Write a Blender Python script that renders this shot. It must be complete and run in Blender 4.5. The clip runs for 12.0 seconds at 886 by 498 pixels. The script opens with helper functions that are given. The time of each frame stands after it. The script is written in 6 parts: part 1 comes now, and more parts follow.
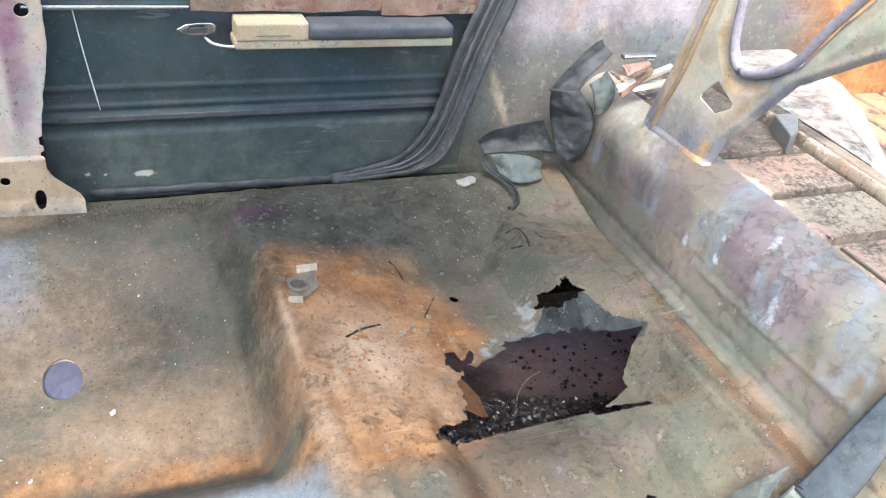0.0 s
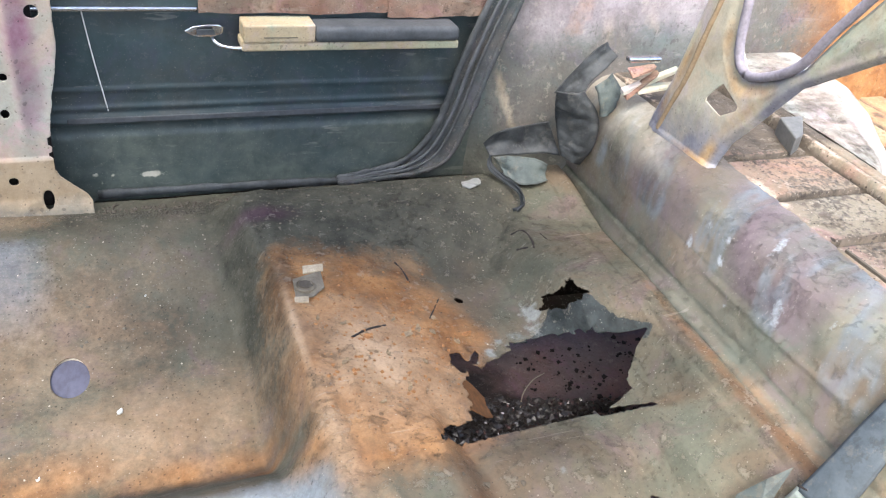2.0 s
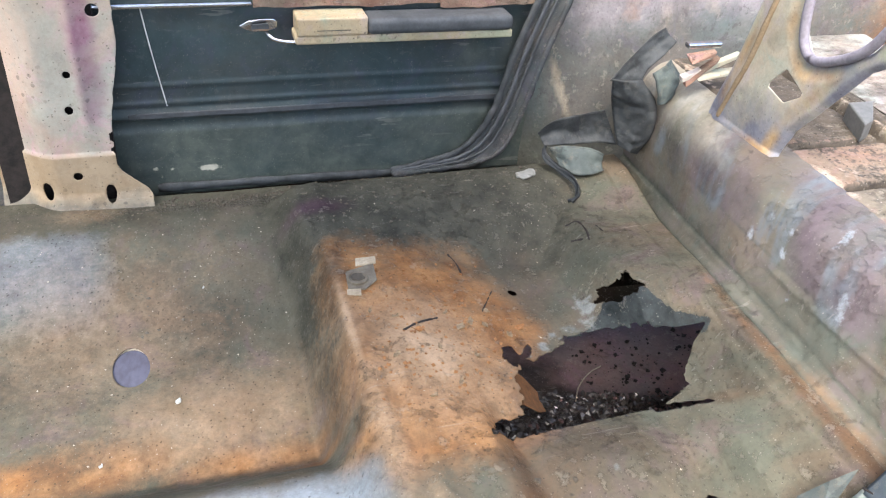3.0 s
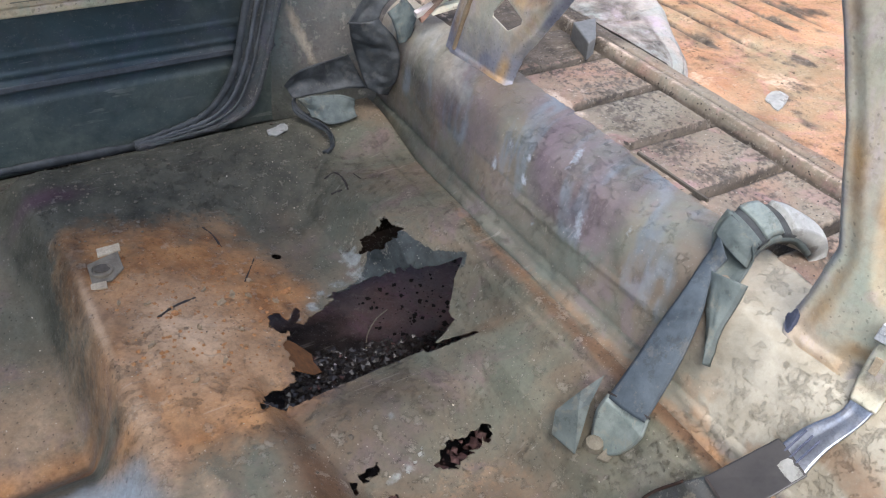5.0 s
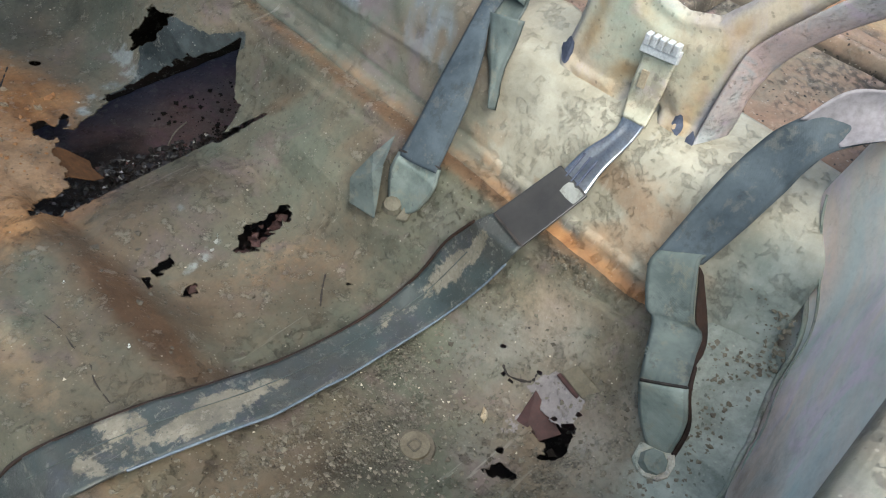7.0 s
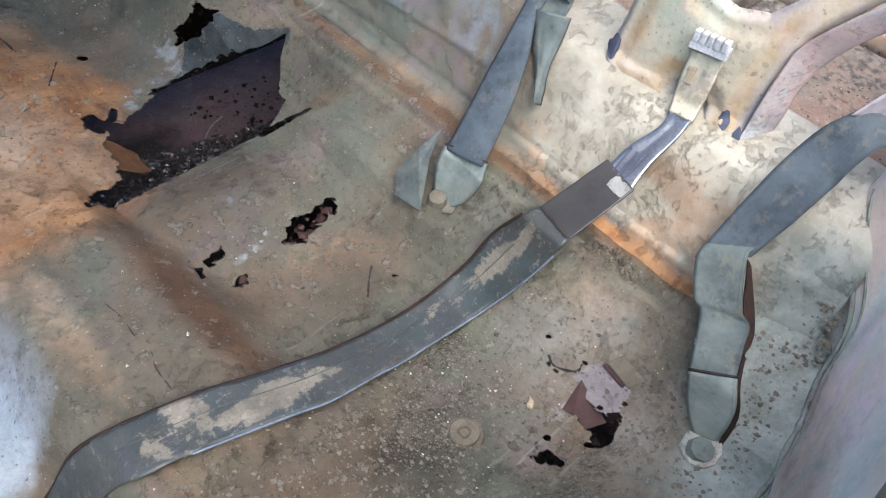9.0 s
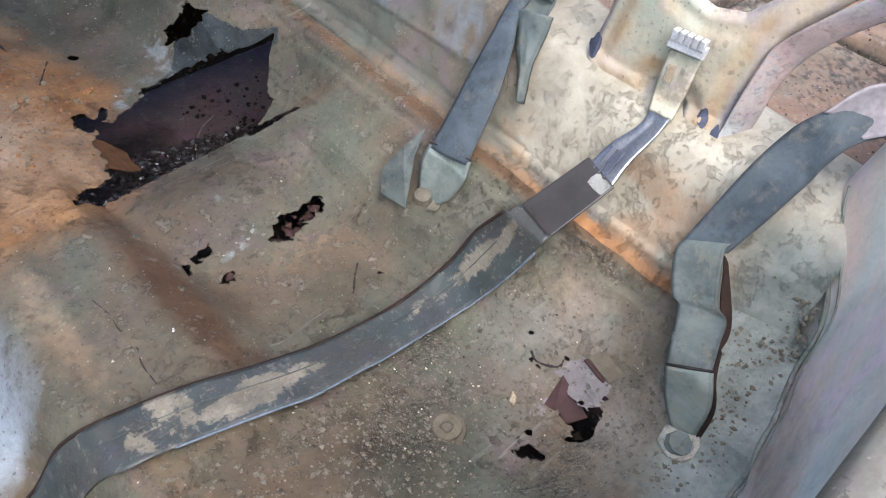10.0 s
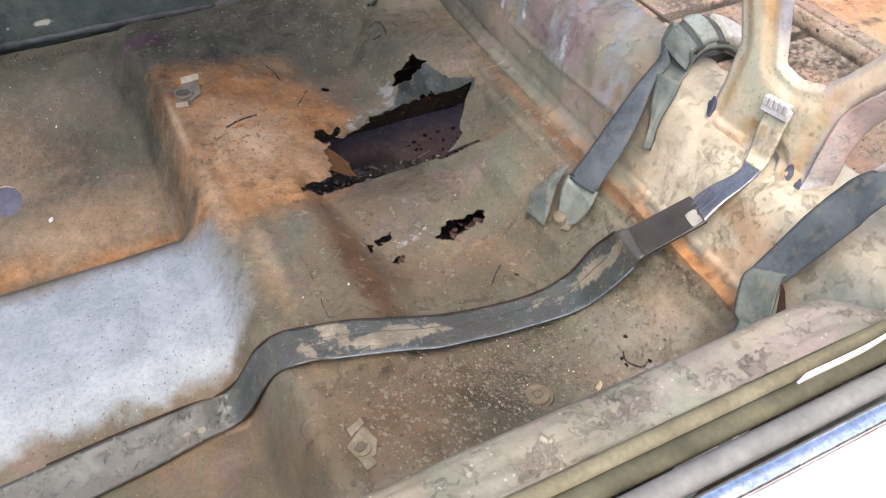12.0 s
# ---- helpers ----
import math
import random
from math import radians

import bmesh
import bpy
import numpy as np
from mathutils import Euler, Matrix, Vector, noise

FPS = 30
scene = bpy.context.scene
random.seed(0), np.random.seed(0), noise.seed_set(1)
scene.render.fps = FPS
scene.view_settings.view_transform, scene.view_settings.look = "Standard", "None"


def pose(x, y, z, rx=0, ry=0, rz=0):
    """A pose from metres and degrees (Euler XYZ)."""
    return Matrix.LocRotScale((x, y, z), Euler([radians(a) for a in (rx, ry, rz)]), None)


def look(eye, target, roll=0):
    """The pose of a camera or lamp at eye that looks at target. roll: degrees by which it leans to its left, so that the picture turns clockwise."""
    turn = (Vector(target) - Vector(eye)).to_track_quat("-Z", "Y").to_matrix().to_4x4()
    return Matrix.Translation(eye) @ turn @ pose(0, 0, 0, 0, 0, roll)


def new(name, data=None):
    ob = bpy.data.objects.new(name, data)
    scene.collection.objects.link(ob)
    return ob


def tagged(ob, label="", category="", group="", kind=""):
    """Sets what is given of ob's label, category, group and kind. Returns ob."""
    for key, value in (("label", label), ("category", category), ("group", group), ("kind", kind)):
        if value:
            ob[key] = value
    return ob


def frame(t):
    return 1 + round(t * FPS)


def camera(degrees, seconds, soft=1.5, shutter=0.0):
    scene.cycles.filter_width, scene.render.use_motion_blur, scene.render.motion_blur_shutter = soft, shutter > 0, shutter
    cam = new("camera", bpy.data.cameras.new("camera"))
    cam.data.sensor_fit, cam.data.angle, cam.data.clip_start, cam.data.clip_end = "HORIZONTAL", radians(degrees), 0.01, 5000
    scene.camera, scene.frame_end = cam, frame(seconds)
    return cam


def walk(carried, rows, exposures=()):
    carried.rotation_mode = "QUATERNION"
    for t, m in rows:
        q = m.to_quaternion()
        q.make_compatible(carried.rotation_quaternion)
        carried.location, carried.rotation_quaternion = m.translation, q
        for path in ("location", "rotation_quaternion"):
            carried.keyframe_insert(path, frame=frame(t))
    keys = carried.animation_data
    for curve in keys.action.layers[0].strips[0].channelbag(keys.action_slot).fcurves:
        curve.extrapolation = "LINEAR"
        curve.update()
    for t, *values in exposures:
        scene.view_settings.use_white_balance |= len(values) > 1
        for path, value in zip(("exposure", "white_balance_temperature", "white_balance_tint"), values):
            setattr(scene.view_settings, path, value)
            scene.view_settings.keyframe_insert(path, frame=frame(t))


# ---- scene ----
cam = camera(57.1, 12.0, soft=1.1)
EXPOSURES = [(0.0, 2.36, 6250, 8), (2.0, 2.22, 6450, 9), (2.5, 2.17, 6500, 9), (4.5, 1.96, 6150, 10), (5.0, 1.48, 6050, 11), (5.5, 1.33, 6200, 10), (6.5, 1.22, 6250, -2), (7.0, 1.36, 6100, 0), (9.0, 1.64, 5900, 10), (10.5, 1.48, 6150, 11), (11.0, 1.35, 6500, 12), (11.5, 1.35, 6800, 15), (12.0, 1.74, 6800, 14)]
PATH = [
    (0, (-0.139, 0.084, 1.318), (0.571, 1.601, 0.224), 7.8),
    (0.5, (-0.136, 0.088, 1.316), (0.574, 1.607, 0.226), 7.8),
    (1, (-0.143, 0.081, 1.320), (0.568, 1.602, 0.233), 7.9),
    (1.5, (-0.148, 0.074, 1.323), (0.555, 1.597, 0.234), 7.8),
    (2, (-0.143, 0.079, 1.319), (0.558, 1.603, 0.229), 7.8),
    (2.5, (-0.122, 0.087, 1.320), (0.478, 1.634, 0.204), 6.0),
    (2.7, (-0.132, 0.085, 1.318), (0.422, 1.642, 0.192), 5.0),
    (4.3, (-0.067, 0.086, 1.344), (0.663, 1.537, 0.178), 4.5),
    (4.5, (-0.066, 0.090, 1.340), (0.740, 1.491, 0.162), 5.2),
    (5, (-0.022, 0.078, 1.336), (0.903, 1.368, 0.119), 5.3),
    (5.5, (-0.037, 0.080, 1.324), (0.900, 1.357, 0.102), 5.4),
    (6, (0.001, 0.049, 1.298), (1.003, 1.179, -0.012), 6.7),
    (6.5, (0.021, 0.018, 1.265), (1.071, 0.958, -0.154), 8.4),
    (7, (0.024, 0.001, 1.247), (1.088, 0.846, -0.221), 9.2),
    (7.2, (0.027, -0.008, 1.245), (1.091, 0.810, -0.237), 9.2),
    (8.8, (-0.018, 0.022, 1.254), (1.024, 0.874, -0.225), 8.8),
    (9, (-0.018, 0.020, 1.255), (1.022, 0.876, -0.224), 8.7),
    (9.5, (-0.016, 0.013, 1.254), (1.027, 0.871, -0.221), 8.7),
    (10, (-0.011, 0.000, 1.263), (1.027, 0.856, -0.216), 8.6),
    (10.5, (-0.014, -0.025, 1.261), (0.958, 0.900, -0.222), 6.5),
    (11, (-0.001, -0.077, 1.273), (0.833, 0.968, -0.214), 2.8),
    (11.5, (-0.011, -0.144, 1.301), (0.637, 1.048, -0.168), 0.1),
    (12, (-0.047, -0.265, 1.382), (0.598, 1.024, -0.003), -0.0),
]
walk(cam, [(t, look(eye, target, roll)) for t, eye, target, roll in PATH], EXPOSURES)

# ---- world and lights ----
world = bpy.data.worlds.new("sky")
scene.world = world
world.use_nodes = True
wn = world.node_tree
sky = wn.nodes.new("ShaderNodeTexSky")
sky.sky_type, sky.sun_disc = "NISHITA", False
sky.sun_elevation, sky.sun_rotation = radians(63), radians(200)
sky.air_density, sky.dust_density = 1.0, 3.0
wn.links.new(sky.outputs[0], wn.nodes["Background"].inputs[0])
wn.nodes["Background"].inputs[1].default_value = 0.15
sun = new("sun", bpy.data.lights.new("sun", "SUN"))
sun.data.energy, sun.data.angle, sun.data.color = 2.2, radians(55), (1.0, 0.95, 0.88)
sun.matrix_world = look((-1.5, -1.7, 5.0), (0.5, 0.6, 0.5))

# ---- helpers for shapes ----
MID = 0.735  # the car's middle line, y


def ss(a, b, v):
    t = np.clip((np.asarray(v, float) - a) / (b - a), 0, 1)
    return t * t * (3 - 2 * t)


def bell(v, c, w):
    return np.exp(-((np.asarray(v, float) - c) / w) ** 2)


def blob(x, y, cx, cy, rx, ry, turn=0.0):
    c, s = math.cos(turn), math.sin(turn)
    u, v = (x - cx) * c + (y - cy) * s, -(x - cx) * s + (y - cy) * c
    return np.exp(-((u / rx) ** 2 + (v / ry) ** 2))


def grain(x, y, scale, seed=0, octaves=4):
    """Value noise in -1..1 for arrays."""
    total, amp, norm = np.zeros(np.broadcast(x, y).shape), 1.0, 0.0
    x, y = np.asarray(x, float) * scale + 17.3 * seed, np.asarray(y, float) * scale - 9.1 * seed
    for k in range(octaves):
        xi, yi = np.floor(x), np.floor(y)
        fx, fy = x - xi, y - yi
        fx, fy = fx * fx * (3 - 2 * fx), fy * fy * (3 - 2 * fy)

        def h(a, b):
            v = np.sin(a * 127.1 + b * 311.7 + seed * 74.7 + k * 19.19) * 43758.5453
            return v - np.floor(v)

        v = (h(xi, yi) * (1 - fx) + h(xi + 1, yi) * fx) * (1 - fy) + (h(xi, yi + 1) * (1 - fx) + h(xi + 1, yi + 1) * fx) * fy
        total += amp * (2 * v - 1)
        norm += amp
        x, y, amp = x * 2.03, y * 2.03, amp * 0.5
    return total / norm


def poly_dist(px, py, pts):
    """Signed distance to a closed outline, negative inside."""
    pts = np.array(pts, float)
    d = np.full(px.shape, 1e9)
    inside = np.zeros(px.shape, bool)
    for (ax, ay), (bx, by) in zip(pts, np.roll(pts, -1, 0)):
        ex, ey = bx - ax, by - ay
        t = np.clip(((px - ax) * ex + (py - ay) * ey) / (ex * ex + ey * ey + 1e-12), 0, 1)
        d = np.minimum(d, np.hypot(px - ax - t * ex, py - ay - t * ey))
        cross = (ay > py) != (by > py)
        inside ^= cross & (px < ex * (py - ay) / (ey if abs(ey) > 1e-12 else 1e-12) + ax)
    return np.where(inside, -d, d)


def place(ob, parent=None):
    if parent is not None:
        ob.parent = parent
    return ob


def mesh_object(name, verts, faces, material, parent=None, label="", smooth=True, layers=None):
    me = bpy.data.meshes.new(name)
    me.from_pydata([tuple(v) for v in verts], [], [tuple(f) for f in faces])
    me.materials.append(material)
    if smooth:
        me.polygons.foreach_set("use_smooth", [True] * len(me.polygons))
    for key, values in (layers or {}).items():
        me.attributes.new(key, "FLOAT", "POINT").data.foreach_set("value", np.asarray(values, np.float32))
    ob = new(name, me)
    if label:
        tagged(ob, label)
    return place(ob, parent)


def part(name, bm, material, parent=None, label="", smooth=False):
    """Links a bmesh as one mesh object under a thing or a part."""
    me = bpy.data.meshes.new(name)
    bm.to_mesh(me)
    bm.free()
    me.materials.append(material)
    if smooth:
        me.polygons.foreach_set("use_smooth", [True] * len(me.polygons))
    ob = new(name, me)
    if label:
        tagged(ob, label)
    return place(ob, parent)


def thing(name, label, category, kind="", group="", at=(0, 0, 0)):
    ob = new(name)
    ob.location = at
    ob.empty_display_size = 0.05
    return tagged(ob, label, category, group, kind)


def sheet(name, us, vs, shape, material, hole=None, layers=None, rim=0.0018, parent=None, label=""):
    """A pressed sheet: a grid over us and vs, shaped by shape(u, v) -> x, y, z. hole(u, v) is negative where it has rusted or been cut away."""
    U, V = np.meshgrid(us, vs, indexing="ij")
    nu, nv = U.shape
    keep = np.ones((nu - 1, nv - 1), bool)
    if hole is not None:
        d = hole(U, V)
        e = 1e-4
        gx, gy = (hole(U + e, V) - d) / e, (hole(U, V + e) - d) / e
        out = d < 0
        keep = ~(out[:-1, :-1] & out[1:, :-1] & out[:-1, 1:] & out[1:, 1:])
        g = np.maximum(gx * gx + gy * gy, 0.3)
        step = np.where(out, -d, 0)
        U2, V2 = U + step * gx / g, V + step * gy / g
        limit = 0.006
        U, V = np.clip(U2, U - limit, U + limit), np.clip(V2, V - limit, V + limit)
    X, Y, Z = shape(U, V)
    idx = np.arange(nu * nv).reshape(nu, nv)
    quads = np.stack([idx[:-1, :-1], idx[1:, :-1], idx[1:, 1:], idx[:-1, 1:]], -1)[keep]
    used = np.zeros(nu * nv, bool)
    used[quads.ravel()] = True
    remap = np.cumsum(used) - 1
    verts = np.stack([np.broadcast_to(a, U.shape).ravel() for a in (X, Y, Z)], -1)[used]
    lay = {k: np.clip(np.broadcast_to(f(U, V), U.shape).ravel()[used], 0, 1) for k, f in (layers or {}).items()}
    ob = mesh_object(name, verts, remap[quads], material, parent, label, True, lay)
    if rim:
        m = ob.modifiers.new("rim", "SOLIDIFY")
        m.thickness, m.offset, m.use_rim_only = rim, 0.0, False
    return ob


def spline(points, n):
    """n points along a smooth curve through the given points."""
    p = np.array(points, float)
    p = np.vstack([2 * p[0] - p[1], p, 2 * p[-1] - p[-2]])
    seg = len(p) - 3
    out = []
    for t in np.linspace(0, seg - 1e-6, n):
        i, f = int(t), t - int(t)
        a, b, c, d = p[i], p[i + 1], p[i + 2], p[i + 3]
        out.append(0.5 * (2 * b + (c - a) * f + (2 * a - 5 * b + 4 * c - d) * f * f + (3 * b - a - 3 * c + d) * f ** 3))
    return np.array(out)


def ribbon(name, left, right, material, parent=None, label="", n=80, thick=0.0016, sag=0.0, seed=0, across=14, crush=0.0022):
    """A strip of webbing between two edge curves, with a real thickness and a little unevenness."""
    L, R = spline(left, n), spline(right, n)
    t = np.linspace(0, 1, across)
    P = L[:, None, :] * (1 - t)[None, :, None] + R[:, None, :] * t[None, :, None]
    along = np.gradient(P, axis=0)
    side = (R - L)[:, None, :] + 0 * P
    nrm = np.cross(along, side)
    nrm /= np.linalg.norm(nrm, axis=2, keepdims=True) + 1e-9
    s = np.linspace(0, n / 20, n)[:, None] + 0 * t[None, :]
    bumpy = crush * (grain(s, t[None, :] * 1.2 + 0 * s, 1.3, seed + 3) + (0.8 * np.abs(grain(s * 2.2 + t[None, :] * 1.5, t[None, :] * 2.5 - s, 1.0, seed + 8, 2)) if crush > 0.003 else 0.0)) + sag * 4 * t * (1 - t)
    P = P + nrm * bumpy[..., None]
    top, low = P + nrm * thick / 2, P - nrm * thick / 2
    verts = np.vstack([top.reshape(-1, 3), low.reshape(-1, 3)])
    idx = np.arange(n * across).reshape(n, across)
    low_i = idx + n * across
    faces = []
    for a, b, flip in ((idx, None, False), (low_i, None, True)):
        q = np.stack([a[:-1, :-1], a[1:, :-1], a[1:, 1:], a[:-1, 1:]], -1).reshape(-1, 4)
        faces += [tuple(f[::-1]) if flip else tuple(f) for f in q.tolist()]
    for i in range(n - 1):
        faces.append((idx[i, 0], low_i[i, 0], low_i[i + 1, 0], idx[i + 1, 0]))
        faces.append((idx[i + 1, -1], low_i[i + 1, -1], low_i[i, -1], idx[i, -1]))
    for j in range(across - 1):
        faces.append((idx[0, j + 1], low_i[0, j + 1], low_i[0, j], idx[0, j]))
        faces.append((idx[-1, j], low_i[-1, j], low_i[-1, j + 1], idx[-1, j + 1]))
    width = np.linalg.norm(R - L, axis=1)[:, None] + 0 * t[None, :]
    run = np.concatenate([[0], np.cumsum(np.linalg.norm(np.diff((L + R) / 2, axis=0), axis=1))])[:, None] + 0 * t[None, :]
    rims = width * np.minimum(t, 1 - t)[None, :]
    lay = {"along": np.tile(run.ravel(), 2), "across": np.tile((width * t[None, :]).ravel(), 2), "rim": np.tile(rims.ravel(), 2)}
    return mesh_object(name, verts, [tuple(int(k) for k in f) for f in faces], material, parent, label, True, lay)


def tube(name, points, radius, material, parent=None, label="", n=60, sides=10, flat=1.0, wobble=0.0):
    c = spline(points, n)
    along = np.gradient(c, axis=0)
    along /= np.linalg.norm(along, axis=1, keepdims=True)
    ref = np.array([0.0, 1.0, 0.03])
    a = np.cross(along, ref)
    a /= np.linalg.norm(a, axis=1, keepdims=True) + 1e-9
    b = np.cross(along, a)
    ang = np.linspace(0, 2 * np.pi, sides, endpoint=False)
    r = radius * (1 + wobble * grain(np.arange(n) * 0.3, np.zeros(n), 1.0, 5))[:, None, None]
    P = c[:, None, :] + r * (np.cos(ang)[None, :, None] * a[:, None, :] + flat * np.sin(ang)[None, :, None] * b[:, None, :])
    idx = np.arange(n * sides).reshape(n, sides)
    nxt = np.roll(idx, -1, 1)
    q = np.stack([idx[:-1], nxt[:-1], nxt[1:], idx[1:]], -1).reshape(-1, 4).tolist()
    q += [idx[0][::-1].tolist(), idx[-1].tolist()]
    return mesh_object(name, P.reshape(-1, 3), q, material, parent, label)


def box_bm(lo, hi, bevel=0.003, segments=2):
    bm = bmesh.new()
    bmesh.ops.create_cube(bm, size=1)
    lo, hi = Vector(lo), Vector(hi)
    for v in bm.verts:
        v.co = Vector(((lo[k] + hi[k]) / 2 + v.co[k] * (hi[k] - lo[k]) for k in range(3)))
    if bevel:
        bmesh.ops.bevel(bm, geom=bm.edges[:], offset=bevel, segments=segments, profile=0.5, affect="EDGES")
    return bm


def prism_bm(points, push, bevel=0.0):
    """A flat outline of 3D points, pushed along a vector into a solid."""
    bm = bmesh.new()
    f = bm.faces.new([bm.verts.new(p) for p in points])
    got = bmesh.ops.extrude_face_region(bm, geom=[f])
    bmesh.ops.translate(bm, vec=push, verts=[g for g in got["geom"] if isinstance(g, bmesh.types.BMVert)])
    bmesh.ops.recalc_face_normals(bm, faces=bm.faces[:])
    if bevel:
        bmesh.ops.bevel(bm, geom=bm.edges[:], offset=bevel, segments=2, profile=0.5, affect="EDGES")
    return bm


# ---- materials ----
def shader(name, rough=0.7, metal=0.0, spec=0.3):
    m = bpy.data.materials.new(name)
    m.use_nodes = True
    nt = m.node_tree
    b = nt.nodes["Principled BSDF"]
    b.inputs["Roughness"].default_value, b.inputs["Metallic"].default_value = rough, metal
    b.inputs["Specular IOR Level"].default_value = spec
    return m, nt, b


def coords(nt):
    return nt.nodes.new("ShaderNodeTexCoord").outputs["Object"]


def noise_node(nt, vec, scale, detail=6, rough=0.6, distort=0.0):
    n = nt.nodes.new("ShaderNodeTexNoise")
    n.inputs["Scale"].default_value, n.inputs["Detail"].default_value = scale, detail
    n.inputs["Roughness"].default_value, n.inputs["Distortion"].default_value = rough, distort
    nt.links.new(vec, n.inputs["Vector"])
    return n.outputs["Fac"]


def ramp(nt, value, lo, hi):
    r = nt.nodes.new("ShaderNodeMapRange")
    r.inputs["From Min"].default_value, r.inputs["From Max"].default_value = lo, hi
    nt.links.new(value, r.inputs["Value"])
    return r.outputs[0]


def maths(nt, op, a, b):
    n = nt.nodes.new("ShaderNodeMath")
    n.operation = op
    for k, v in enumerate((a, b)):
        if isinstance(v, (int, float)):
            n.inputs[k].default_value = v
        else:
            nt.links.new(v, n.inputs[k])
    return n.outputs[0]


def mix(nt, fac, a, b, blend="MIX"):
    n = nt.nodes.new("ShaderNodeMix")
    n.data_type, n.blend_type = "RGBA", blend
    for key, v in ((0, fac), (6, a), (7, b)):
        if isinstance(v, (int, float)):
            n.inputs[key].default_value = v
        elif isinstance(v, tuple):
            n.inputs[key].default_value = (*v, 1)
        else:
            nt.links.new(v, n.inputs[key])
    return n.outputs[2]


def bump(nt, b, height, strength=0.4, distance=0.002):
    n = nt.nodes.new("ShaderNodeBump")
    n.inputs["Strength"].default_value, n.inputs["Distance"].default_value = strength, distance
    nt.links.new(height, n.inputs["Height"])
    nt.links.new(n.outputs[0], b.inputs["Normal"])


def layer(nt, key):
    n = nt.nodes.new("ShaderNodeAttribute")
    n.attribute_name = key
    return n.outputs["Fac"]


def spots_node(nt, vec, scale, size, keep, grain_n):
    """Small sharp spots, thinned out by a noise."""
    n = nt.nodes.new("ShaderNodeTexVoronoi")
    n.inputs["Scale"].default_value = scale
    warp = nt.nodes.new("ShaderNodeVectorMath")
    warp.operation = "MULTIPLY_ADD"
    nt.links.new(grain_n, warp.inputs[0])
    warp.inputs[1].default_value = (0.012, 0.012, 0.012)
    nt.links.new(vec, warp.inputs[2])
    nt.links.new(warp.outputs[0], n.inputs["Vector"])
    near = ramp(nt, n.outputs["Distance"], size, size * 0.7)
    sep = nt.nodes.new("ShaderNodeSeparateColor")
    nt.links.new(n.outputs["Color"], sep.inputs[0])
    return maths(nt, "MULTIPLY", near, ramp(nt, sep.outputs[0], keep, keep + 0.02))


